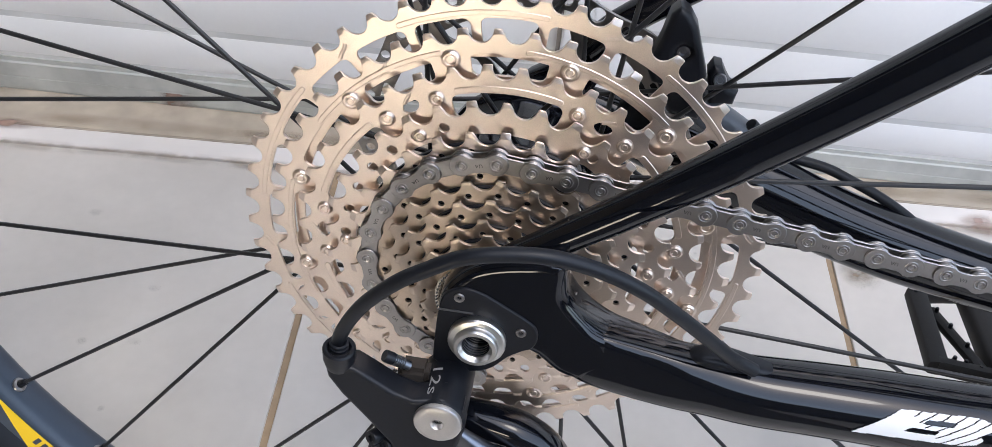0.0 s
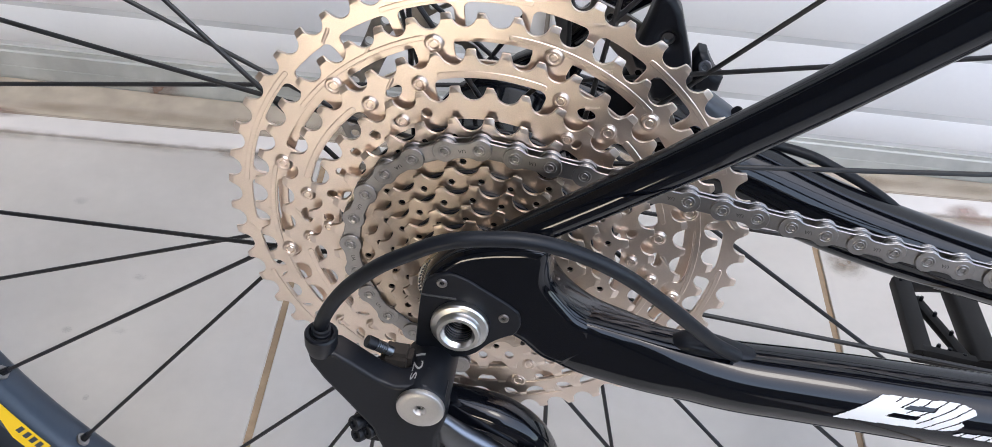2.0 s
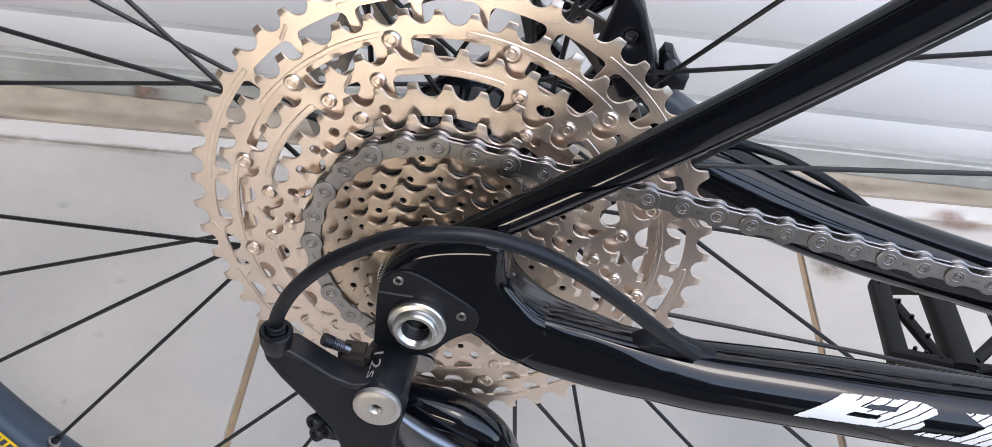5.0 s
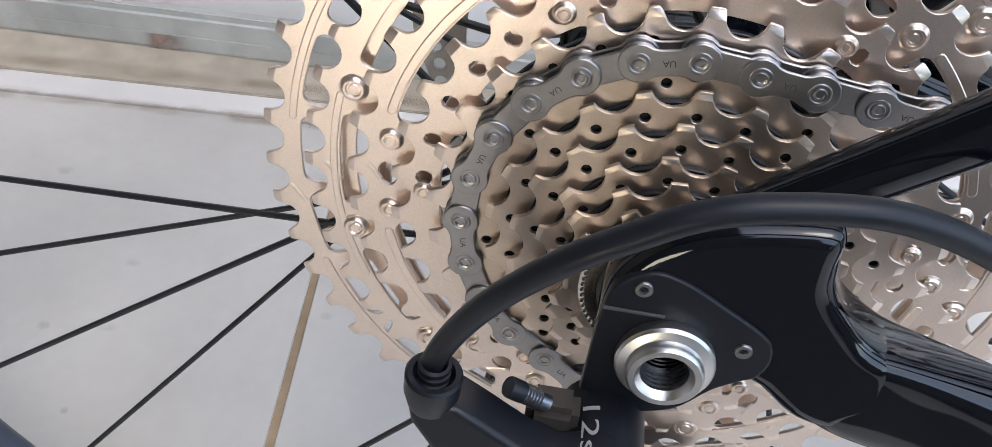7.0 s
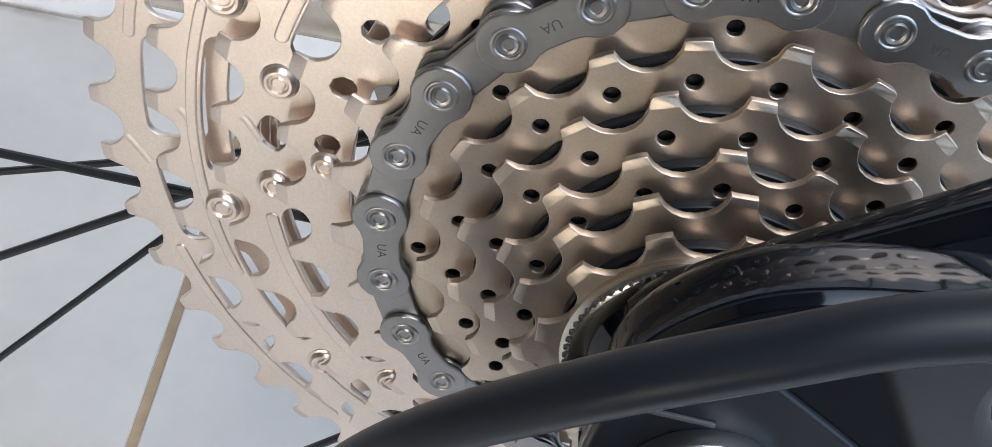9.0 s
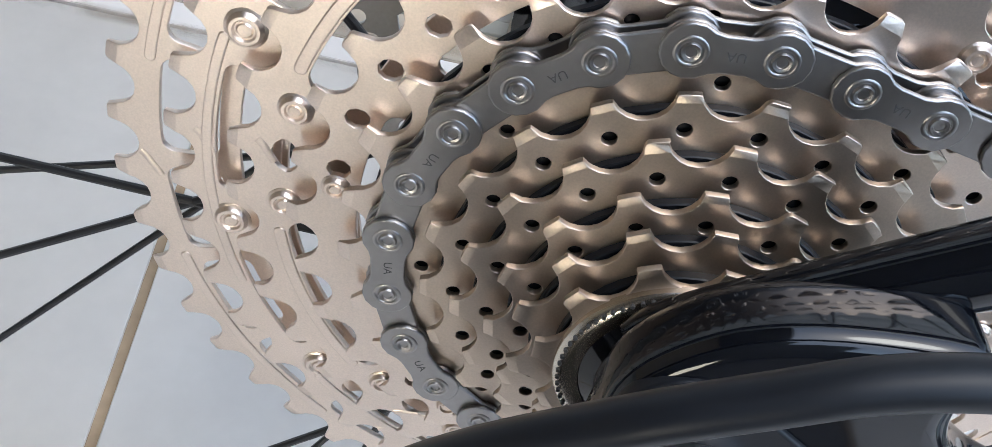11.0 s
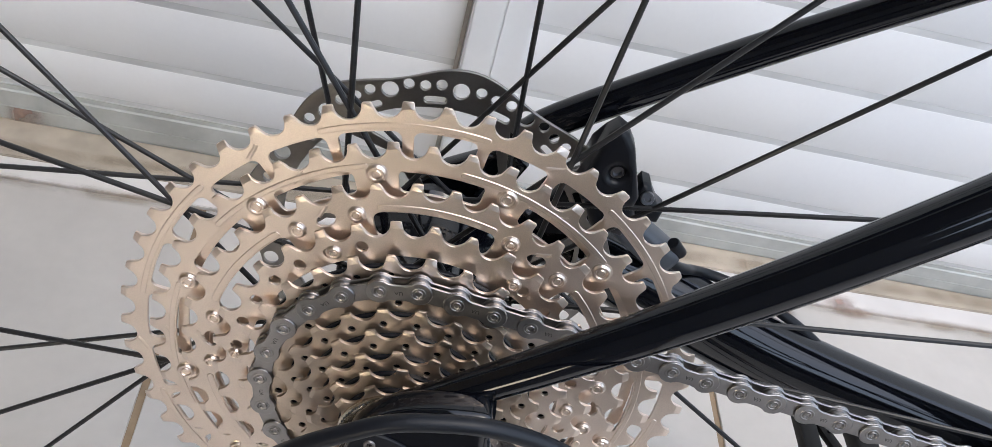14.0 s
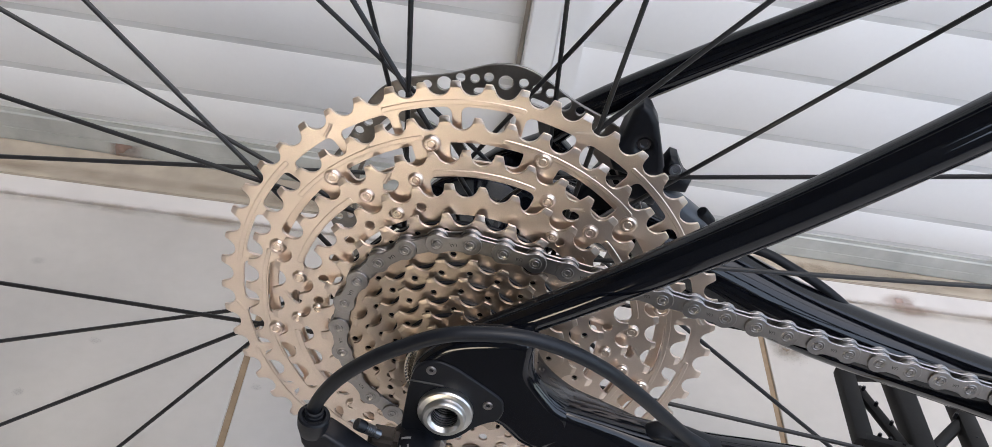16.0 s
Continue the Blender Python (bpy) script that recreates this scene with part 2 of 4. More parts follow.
def sweep(points, n=20, steps=8, caps=True, up=(0, 1, 0), power=2.0):
    """A tube through rows of (x, y, z, half width, half height); up is the side that the first half width spans."""
    path = smooth_path(points, steps)
    bm = bmesh.new()
    rings = []
    for i, q in enumerate(path):
        a, b = path[max(i - 1, 0)], path[min(i + 1, len(path) - 1)]
        d = Vector(b[:3] - a[:3]).normalized()
        s = Vector(up)
        s = (s - d * s.dot(d)).normalized()
        w = d.cross(s)
        ring = []
        for k in range(n):
            t = 2 * math.pi * k / n
            c, e = math.cos(t), math.sin(t)
            pw = power(q[0]) if callable(power) else power
            c, e = math.copysign(abs(c) ** (2 / pw), c), math.copysign(abs(e) ** (2 / pw), e)
            ring.append(bm.verts.new(Vector(q[:3]) + s * (c * q[3]) + w * (e * q[-1])))
        rings.append(ring)
    for a, b in zip(rings, rings[1:]):
        for k in range(n):
            bm.faces.new((a[k], a[(k + 1) % n], b[(k + 1) % n], b[k]))
    if caps:
        bm.faces.new(rings[0])
        bm.faces.new(rings[-1])
    return bm


def block(x0, x1, y0, y1, z0, z1, bevel=0.001, seg=2):
    bm = bmesh.new()
    bmesh.ops.create_cube(bm, size=1.0, matrix=Matrix.Translation(((x0 + x1) / 2, (y0 + y1) / 2, (z0 + z1) / 2)) @ Matrix.Diagonal((x1 - x0, y1 - y0, z1 - z0, 1)))
    if bevel:
        bmesh.ops.bevel(bm, geom=list(bm.edges), offset=bevel, segments=seg, affect="EDGES")
    return bm


def join(*bms):
    out = bmesh.new()
    for b in bms:
        me = bpy.data.meshes.new("piece")
        b.to_mesh(me)
        b.free()
        out.from_mesh(me)
        bpy.data.meshes.remove(me)
    return out


def mesh_of(*meshes):
    """One bmesh out of several meshes, which are used up."""
    bm = bmesh.new()
    for me in meshes:
        bm.from_mesh(me)
        bpy.data.meshes.remove(me)
    return bm


# added glowing panel, never in view, that streaks the gloss black tubes
GLOW_PANEL = bpy.data.materials.new("glow_panel")
GLOW_PANEL.use_nodes = True
glow = GLOW_PANEL.node_tree.nodes["Principled BSDF"].inputs
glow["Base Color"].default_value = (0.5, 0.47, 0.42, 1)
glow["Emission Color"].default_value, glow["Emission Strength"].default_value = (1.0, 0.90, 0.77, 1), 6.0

# ---- floor, threshold and shutter wall ----
FLOOR_TURN, WALL_TURN = 4.4, 2.9
TILE_W = 0.470


def setting(name, bm, mat, label, category, smooth=True, turn=FLOOR_TURN):
    ob = tagged(part(name, bm, mat, None, label, smooth), category=category, kind="structure")
    ob.matrix_world = pose(0, 0, 0, 0, 0, turn)
    return ob


floor_bed = join(block(-2.5, 2.5, -0.520, 0.4205, -0.1, -0.0025, 0), block(-2.5, -0.1635, -1.46, -0.5205, -0.1, -0.0025, 0), block(0.307, 2.5, -1.46, -0.5205, -0.1, -0.0025, 0))
floor = setting("floor", floor_bed, GROUT, "pale glazed tiles with brown stained joints", "floor", False)
tile_mesh = None
for i in range(-5, 6):
    for k in range(-3, 1):
        # this column stays untiled for the added dark strip
        if i == 0 and k < -1:
            continue
        if tile_mesh is None:
            t = part("tile", block(0, TILE_W - 0.006, 0, TILE_W - 0.006, -0.008, 0.0, 0.0006, 1), TILE, floor)
            tile_mesh = t.data
        else:
            t = new("tile", tile_mesh)
            t.parent = floor
        t.location = (-0.1632 + i * TILE_W + 0.003, 0.4215 + (k - 1) * TILE_W + 0.003, 0)


# unseen dark strip, added to darken what the bike reflects
setting("ground", join(block(-0.163, 0.3065, -1.4605, -0.5205, -0.1, -0.006, 0), block(-2.5, 2.5, -2.2, -1.461, -0.1, -0.006, 0)), DARK_GROUND, "unseen dark ground added to stand in for a dark reflection", "ground", False)
setting("threshold", block(-2.5, 2.5, 0.4207, 0.4455, -0.1, 0.0012, 0.0006), MARBLE, "worn white stone strip along the shutter", "threshold")
setting("mortar_strip", block(-2.5, 2.5, 0.4456, 0.540, -0.1, 0.0025, 0.001), DIRT, "brown stained mortar strip along the wall", "trim")


def stain(u0, u1, v0, v1, z, mat, label):
    """A stain on the floor, as thin as paint."""
    bm = bmesh.new()
    bm.faces.new([bm.verts.new((u, v, z)) for u, v in ((u0, v0), (u1, v0), (u1, v1), (u0, v1))])
    setting("floor_stain", bm, mat, label, "stain", False)


stain(0.436, 0.506, 0.402, 0.440, 0.0031, RED_STAIN, "faded patch of bare red clay")
stain(-0.540, -0.452, 0.434, 0.454, 0.0030, RED_STAIN, "faded patch of bare red clay")
stain(0.309, 0.358, 0.320, 0.372, 0.0003, BEIGE_STAIN, "beige mortar smear beside a joint")
stain(0.36, 0.42, 0.388, 0.420, 0.0003, BEIGE_STAIN, "beige mortar smear on a tile")
for u0, u1 in ((-0.62, -0.30), (-0.42, -0.12), (-0.2, 0.16), (0.1, 0.42), (0.3, 0.8)):
    stain(u0, u1, 0.406, 0.427, 0.0016, BROWN_STAIN, "brown stain along the stone strip")
    stain(u0 + 0.07, u1 + 0.11, 0.447, 0.470, 0.0029, BROWN_STAIN, "brown stain along the mortar")
for n in range(14):
    rnd = random.Random(100 + n)
    u, v, r = rnd.uniform(-0.6, 0.5), rnd.uniform(-0.1, 0.4), rnd.uniform(0.002, 0.005)
    stain(u - r * rnd.uniform(0.8, 1.6), u + r, v - r, v + r, 0.0004, GREY_STAIN, "small grey smudge on a tile")
for u, v, r in ((-0.148, 0.223, 0.006), (-0.370, 0.335, 0.009), (-0.290, 0.252, 0.007), (-0.289, 0.195, 0.008)):
    stain(u - r, u + r, v - 0.7 * r, v + 0.7 * r, 0.0006, GREY_STAIN, "small grey smudge on a tile")

# the slab shows between slats, its grey holds their seam shade
wall = setting("wall_north", block(-2.5, 2.5, 0.4862, 0.62, -0.1, 2.6, 0), SEAM_SHADE, "white metal shutter with wide horizontal slats", "wall", False, WALL_TURN)
RAIL = [(0.498, 0.0), (0.4850, 0.0), (0.4850, 0.004), (0.4835, 0.006), (0.4835, 0.019), (0.4840, 0.0197), (0.4835, 0.0204), (0.4835, 0.037), (0.4850, 0.0385), (0.4850, 0.0440), (0.498, 0.045)]


def extruded(profile, u0, u1):
    """A profile of (v, z) drawn out along the wall."""
    bm = bmesh.new()
    a = [bm.verts.new((u0, v, z)) for v, z in profile]
    b = [bm.verts.new((u1, v, z)) for v, z in profile]
    for i in range(len(profile)):
        k = (i + 1) % len(profile)
        bm.faces.new((a[i], a[k], b[k], b[i]))
    bm.faces.new(a)
    bm.faces.new(b)
    return bm


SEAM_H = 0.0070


def slat_profile(height):
    """A flat slat with softly rounded edges, proud of the seams."""
    return [(0.4900, 0.0), (0.4860, 0.0), (0.4858, 0.0005), (0.4858, height - 0.0003), (0.4860, height), (0.4900, height)]


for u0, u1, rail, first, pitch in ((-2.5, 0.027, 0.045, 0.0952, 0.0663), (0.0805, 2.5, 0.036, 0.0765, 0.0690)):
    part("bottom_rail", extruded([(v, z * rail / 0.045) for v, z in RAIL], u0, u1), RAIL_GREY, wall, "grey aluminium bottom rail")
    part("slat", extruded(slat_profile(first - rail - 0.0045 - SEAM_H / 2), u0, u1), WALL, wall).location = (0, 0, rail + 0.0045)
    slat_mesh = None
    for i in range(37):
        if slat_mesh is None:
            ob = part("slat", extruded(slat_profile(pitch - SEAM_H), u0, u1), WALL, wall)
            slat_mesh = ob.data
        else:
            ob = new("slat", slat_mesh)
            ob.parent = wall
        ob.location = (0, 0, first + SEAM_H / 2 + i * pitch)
part("door_post", join(block(0.0275, 0.0535, 0.4675, 0.515, 0.0, 2.6, 0.002), block(0.0540, 0.0800, 0.4735, 0.515, 0.0, 2.6, 0.002)), WALL, wall, "white metal post between two shutters")
part("edge_trim", block(0.0235, 0.0272, 0.4785, 0.4855, 0.0, 2.6, 0.001), SEALANT, wall, "stained beige sealant beside the post")
rust = bmesh.new()
rust.faces.new([rust.verts.new((u, 0.4832, z)) for u, z in ((-0.376, 0.003), (-0.330, 0.003), (-0.330, 0.019), (-0.376, 0.019))])
part("rust_patch", rust, RED_STAIN, wall, "small rusty patch on the rail", False)
# added wall out of view, its heights and gap decide what light enters
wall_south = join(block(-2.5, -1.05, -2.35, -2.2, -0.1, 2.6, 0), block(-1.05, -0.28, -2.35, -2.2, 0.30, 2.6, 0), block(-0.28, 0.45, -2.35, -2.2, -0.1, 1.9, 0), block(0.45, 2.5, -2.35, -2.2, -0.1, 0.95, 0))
setting("wall_south", wall_south, DARK_WALL, "added unseen wall, stepped and opened to shape the light", "wall", False)
# unseen emitter set behind the opening for reflections
setting("backdrop", block(-1.4, 0.1, -2.6, -2.5, -0.1, 0.6, 0), GLOW_PANEL, "added unseen glowing panel behind the low opening", "backdrop", False)
# both end walls are added, unseen, to admit sky and bounce warmth
setting("wall_east", block(2.5, 2.65, -2.35, 0.65, -0.1, 0.6, 0), DARK_WALL, "added unseen end wall, kept low to let sky in", "wall", False)
setting("wall_west", block(-2.65, -2.5, -2.35, 0.65, -0.1, 2.6, 0), BOUNCE_STUCCO, "added unseen end wall that bounces warm light", "wall", False)

# overhead slab added out of view to keep sky off the tube reflections
setting("ceiling", block(-2.65, -0.5, -2.35, 0.65, 2.6, 2.72, 0.01), DARK_WALL, "added unseen dark slab that blocks sky on the left", "roof", False)

# ---- bicycle ----
AXLE_HEIGHT, BIKE_LEAN = 0.36, 9.2
bicycle = tagged(new("bicycle"), "black mountain bike with a wide silver cassette", "bicycle")
bicycle.matrix_world = pose(0, 0, AXLE_HEIGHT, -BIKE_LEAN, 0, 0)
PITCH = 0.0127


def ring_radius(n):
    return PITCH / 2 / math.sin(math.pi / n)


def teeth(n, phase):
    """The outline of a sprocket with n teeth; phase is the angle of one tooth."""
    small = n < 25
    rp, rr, lift, step = ring_radius(n), 0.0048 if small else 0.0044, 0.0009 if small else 0.0005, 360 / n
    pts = []
    for k in range(n):
        a = phase + k * step
        tip = (0.0017, 0.0013, 0.0018, 0.0015)[(k * 3 + n) % 4] - (0.0014 if small else 0.0)
        half = (0.0017, 0.0013, 0.0018, 0.0015)[(k * 5 + n) % 4] - (0.0002 if small else 0.0)
        w = math.degrees(half / rp)
        skew = (0.0, 0.25, -0.2, 0.1)[(k * 7 + n) % 4] * w
        pts += [polar(rp + tip * 0.85, a - w + skew), polar(rp + tip, a - w * 0.7 + skew), polar(rp + tip, a + w * 0.7 + skew), polar(rp + tip * 0.85, a + w + skew)]
        g = radians(a + step / 2)
        cx, cz = (rp + lift) * math.cos(g), (rp + lift) * math.sin(g)
        for t in (74, 55, 36, 18, 0, -18, -36, -55, -74):
            b = g + math.pi + radians(t)
            pts.append((cx + rr * math.cos(b), cz + rr * math.sin(b)))
    return pts


def blob(r, a, w, h, n=10, power=2.4, lean=0.0):
    """A rounded opening at a radius and angle, w wide round the axle and h high."""
    cx, cz = polar(r, a)
    t0 = radians(a + lean)
    pts = []
    for i in range(n):
        t = 2 * math.pi * i / n
        c, s = math.cos(t), math.sin(t)
        u, v = math.copysign(abs(c) ** (2 / power), c) * h / 2, math.copysign(abs(s) ** (2 / power), s) * w / 2
        pts.append((cx + u * math.cos(t0) - v * math.sin(t0), cz + u * math.sin(t0) + v * math.cos(t0)))
    return pts


carrier = part("cassette", lathe([(0.0165, 0.003), (0.0165, -0.0395), (0.0135, -0.0400), (0.0135, 0.003)], 40), SATIN_BLACK, bicycle, "nickel plated wide range cassette with 51 tooth sprocket")
# teeth, angle of one tooth, place along the axle
COGS = [(51, 128.05, 0.0), (45, 94.4, -0.0041), (39, 87.8, -0.0082), (33, 90.8, -0.0123), (28, 90.2, -0.0164), (24, 174.85, -0.0204), (21, 124.0, -0.0240), (18, 113.8, -0.0276), (15, 122.4, -0.0313), (13, 121.5, -0.0350), (11, 119.6, -0.0386)]
for i, (n, phase, cog_y) in enumerate(COGS):
    rp = ring_radius(n)
    holes, ribs = [], []
    if n == 51:
        inner = 0.0800
        ribs = [slot(0.0958, 0.0979, 84 + 60 * k, 117 + 60 * k, 20) for k in range(6)]
        for k in range(24):
            a = 47.3 + 15 * k
            holes.append(window(0.0838, 0.0948, a - 6.35, a + 6.35, 0.0026))
    elif n == 45:
        inner = 0.0700
        holes += [window(0.0748, 0.0832, 61.6 + 30 * k - 9.9, 61.6 + 30 * k + 9.9, 0.0024) for k in range(12)]
        ribs = [slot(0.0838, 0.0858, 48 + 60 * k, 88 + 60 * k, 20) for k in range(6)] + [slot(0.0711, 0.0730, 50 + 30 * k, 73 + 30 * k, 14) for k in range(12)]
    elif n == 39:
        inner = 0.0560
        holes += [window(0.0602, 0.0698, 74 + 60 * k, 108.5 + 60 * k, 0.0030, 16) for k in range(6)]
        holes += [blob(0.0697, 61.2 + 60 * k, 0.0072, 0.0052, 14, 1.7, 12) for k in range(6)]
        ribs = [slot(0.0702, 0.0726, 75 + 60 * k, 107 + 60 * k, 20) for k in range(6)]
    elif n == 33:
        inner = 0.046
        holes += [blob(0.0598, phase + 360 / 33 * k, 0.0040, 0.0043, 9, 2.0, 15) for k in range(33) if k % 11 not in (0, 1, 10, 9)]
        holes += [slot(0.0508, 0.0556, 73 + 45 * k, 73 + 45 * k + 33, 10) for k in range(8)]
    else:
        inner = 0.0166
        if n > 13:
            holes += [circle(*polar(rp - 0.0060, phase + 0.6 + 360 / n * k), 0.00122, 14) for k in range(n) if n != 24 or k % 3 == 1]
    me = plate([teeth(n, phase), arc(inner, 0, 360, 90)[:-1]] + holes, cog_y - 0.00025, 0.0013, 0.00012, 1, (n, phase, rp - (0.0014 if n < 25 else 0.0006)))
    part("sprocket", me, NICKEL if n > 24 else COG_STEEL, carrier)
    for r in ribs:
        part("ridge", plate([r], cog_y - 0.0008, 0.0007, 0.00028, 2), NICKEL, carrier)
    if i < 3:
        for k in range(6):
            a = (130.6, 124.0, 121.0)[i] + 60 * k
            spots = [(rp - 0.0040, a - 1.5), (rp - 0.0050, a - 0.9), (rp - 0.0062, a + 0.4), (rp - 0.0074, a + 1.7)]
            part("shift_ramp", sweep([(polar(r, b)[0], cog_y - 0.00088, polar(r, b)[1], 0.0002, 0.0008) for r, b in spots], 8, 4), NICKEL, carrier)
    if i > 3:
        drum = rp - 0.0034
        part("spacer", lathe([(0.016, 0.0010), (drum - 0.0002, 0.0010), (drum, 0.0012), (drum, 0.0026), (drum - 0.0002, 0.0028), (0.016, 0.0028)], 48, ((0, cog_y, 0), (0, 1, 0)), False), SATIN_BLACK, carrier, "black spacer")
part("lockring", lathe([(0.0150, -0.0412), (0.0172, -0.0415), (0.0182, -0.0412), (0.0189, -0.0405), (0.0189, -0.0392), (0.0182, -0.0388)], 72, ((0, 0, 0), (0, 1, 0)), False), NICKEL_BRIGHT, carrier, "knurled bright lockring")
part("knurl", join(*[lathe([(0.0, -0.0004), (0.00035, -0.0003), (0.00035, 0.0003), (0.0, 0.0004)], 6, ((polar(0.0181, a)[0], -0.0414, polar(0.0181, a)[1]), (0, 1, 0)), False) for a in range(0, 360, 5)]), ENGRAVED, carrier)
part("end_cap", lathe([(0.0, -0.0475), (0.0105, -0.0475), (0.0115, -0.0465), (0.0125, -0.0425), (0.0150, -0.0410), (0.0150, -0.039)], 48, ((0, 0, 0), (0, 1, 0)), False), GLOSS_BLACK, carrier, "glossy black hub end cap")


def rivet_mesh(s=1.0):
    prof = [(0.0, 0.0009), (0.0011, 0.0009), (0.0014, 0.0006), (0.0017, 0.0006), (0.0020, 0.0011), (0.0025, 0.0011), (0.0029, 0.0007), (0.0031, 0.0003), (0.0036, 0.0001), (0.0036, -0.001)]
    return lathe([(r * s, h) for r, h in prof], 24, ((0, 0, 0), (0, -1, 0)), False)


for r, y, s, angles in ((0.082, -0.005, 1.05, [16.4 + 30 * k for k in range(12)]), (0.0697, -0.0091, 0.9, [52.6 + 60 * k for k in range(6)] + [70.0 + 60 * k for k in range(6)]), (0.0597, -0.0132, 0.75, [62 + 60 * k for k in range(6)])):
    rivet = None
    for a in angles:
        if rivet is None:
            ob = part("rivet", rivet_mesh(s), NICKEL, carrier)
            rivet = ob.data
        else:
            ob = new("rivet", rivet)
            ob.parent = carrier
        x, z = polar(r, a)
        ob.location = (x, y, z)

# chain: on the 24 tooth sprocket, forward along the upper run, down to the guide pulley
CHAIN_Y = -0.0207
pins = [polar(ring_radius(24), 92.35 + 15 * k) for k in range(0, 11)]
run = [(0.0108, 0.0473)]
for k in range(27):
    run.append((run[-1][0] + PITCH * 0.9927, run[-1][1] - PITCH * 0.1208))
pins = run[::-1] + pins
for k in range(2):
    pins.append((pins[-1][0] + PITCH * 0.80, pins[-1][1] - PITCH * 0.60))


def link_outline(w, waist, n=12):
    h = PITCH / 2
    pts = [(-h + w * math.cos(radians(t)), w * math.sin(radians(t))) for t in np.linspace(48, 312, n)]
    pts += [(-h * 0.3, -waist), (h * 0.3, -waist)]
    pts += [(h + w * math.cos(radians(t)), w * math.sin(radians(t))) for t in np.linspace(-132, 132, n)]
    return pts + [(h * 0.3, waist), (-h * 0.3, waist)]


def letters(text, size):
    """Writing as flat mesh in the x-y plane, centred."""
    cu = bpy.data.curves.new("text", "FONT")
    cu.body, cu.size, cu.align_x, cu.align_y = text, size, "CENTER", "CENTER"
    ob = bpy.data.objects.new("text", cu)
    scene.collection.objects.link(ob)
    me = bpy.data.meshes.new_from_object(ob.evaluated_get(bpy.context.evaluated_depsgraph_get()))
    bpy.data.objects.remove(ob)
    bpy.data.curves.remove(cu)
    me.materials.clear()
    return me


def pin_parts(y):
    return [(0.0, y + 0.0004), (0.0007, y + 0.0003), (0.0009, y - 0.0002), (0.00135, y - 0.0003), (0.0016, y + 0.0001), (0.0017, y + 0.0006), (0.0017, 0.0026)]


def boss(y):
    """The raised collar that a chain plate has round each pin."""
    return join(*[lathe([(0.0018, y + 0.0001), (0.0019, y - 0.00012), (0.0024, y - 0.00015), (0.0027, y + 0.0001)], 20, ((s * PITCH / 2, 0, 0), (0, 1, 0)), False) for s in (-1, 1)])


def link_bm(y, w, waist):
    bm = mesh_of(plate([link_outline(w, waist)], -y, 0.0009, 0.0003, 2), plate([link_outline(w, waist)], y, 0.0009, 0.0003, 2))
    return join(bm, boss(-y - 0.00045))


outer_link, inner_link = link_bm(0.0022, 0.0045, 0.0030), link_bm(0.00125, 0.0045, 0.0033)
pin_bm = lathe(pin_parts(-0.0027), 18, ((0, 0, 0), (0, 1, 0)), False)
roller_bm = lathe([(0.0038, -0.0009), (0.0038, 0.0009)], 18)
mark = letters("UA", 0.0021)
mark.transform(pose(0, -0.00268, 0, 90, 0, 0))
shared = {}
chain = part("chain", roller_bm, CHAIN_STEEL, bicycle, "grey steel chain on the cassette")
chain.location = (pins[0][0], CHAIN_Y, pins[0][1])
base = Vector(chain.location)


def chain_piece(name, shape, m, mat=CHAIN_STEEL):
    if name in shared:
        ob = new(name, shared[name])
        ob.parent = chain
    else:
        ob = part(name, shape, mat, chain, "", "edged" if name.endswith("link") else True)
        shared[name] = ob.data
    ob.matrix_basis = Matrix.Translation((-base.x, 0, -base.z)) @ m


for k, ((x0, z0), (x1, z1)) in enumerate(zip(pins, pins[1:])):
    outer = k % 2 == 0
    m = pose((x0 + x1) / 2, 0, (z0 + z1) / 2, 0, -math.degrees(math.atan2(z1 - z0, x1 - x0)), 0)
    chain_piece("outer_link" if outer else "inner_link", outer_link if outer else inner_link, m)
    if outer:
        chain_piece("mark", mark, m, ENGRAVED)
    chain_piece("pin", pin_bm, pose(x0, 0, z0))
    if k:
        ob = new("roller", chain.data)
        ob.parent = chain
        ob.matrix_basis = pose(x0 - base.x, 0, z0 - base.z)

# rear wheel
WHEEL_Y = 0.026
wheel = part("rear_wheel", lathe([(0.3045, -0.0113), (0.3030, -0.0102), (0.3010, -0.0072), (0.2998, -0.003), (0.2996, 0.0), (0.2998, 0.003), (0.3010, 0.0072), (0.3030, 0.0102), (0.3045, 0.0113), (0.3225, 0.0150), (0.3225, 0.012), (0.315, 0.0), (0.3225, -0.012), (0.3225, -0.0150), (0.3045, -0.0113)], 144, ((0, WHEEL_Y, 0), (0, 1, 0)), False), RIM_BLACK, bicycle, "dark rim with yellow print and thin black spokes")
part("tyre", lathe([(0.316, -0.0135), (0.325, -0.024), (0.34, -0.0285), (0.352, -0.026), (0.36, -0.018), (0.3635, 0.0), (0.36, 0.018), (0.352, 0.026), (0.34, 0.0285), (0.325, 0.024), (0.316, 0.0135)], 120, ((0, WHEEL_Y, 0), (0, 1, 0)), False), RUBBER, wheel)
part("hub", lathe([(0.0, -0.002), (0.0175, -0.002), (0.0185, 0.002), (0.031, 0.0045), (0.033, 0.006), (0.033, 0.009), (0.029, 0.012), (0.0265, 0.018), (0.0255, 0.03), (0.0265, 0.045), (0.030, 0.06), (0.0335, 0.0635), (0.0335, 0.067), (0.022, 0.070), (0.02, 0.09), (0.0, 0.095)], 56, ((0, 0, 0), (0, 1, 0)), False), GLOSS_BLACK, wheel, "black alloy hub shell")
nipple_bm = join(lathe([(0.0, 0.0), (0.0017, 0.0), (0.0019, 0.001), (0.0019, 0.009), (0.0, 0.009)], 10, ((0, 0, 0), (0, 0, 1)), False))
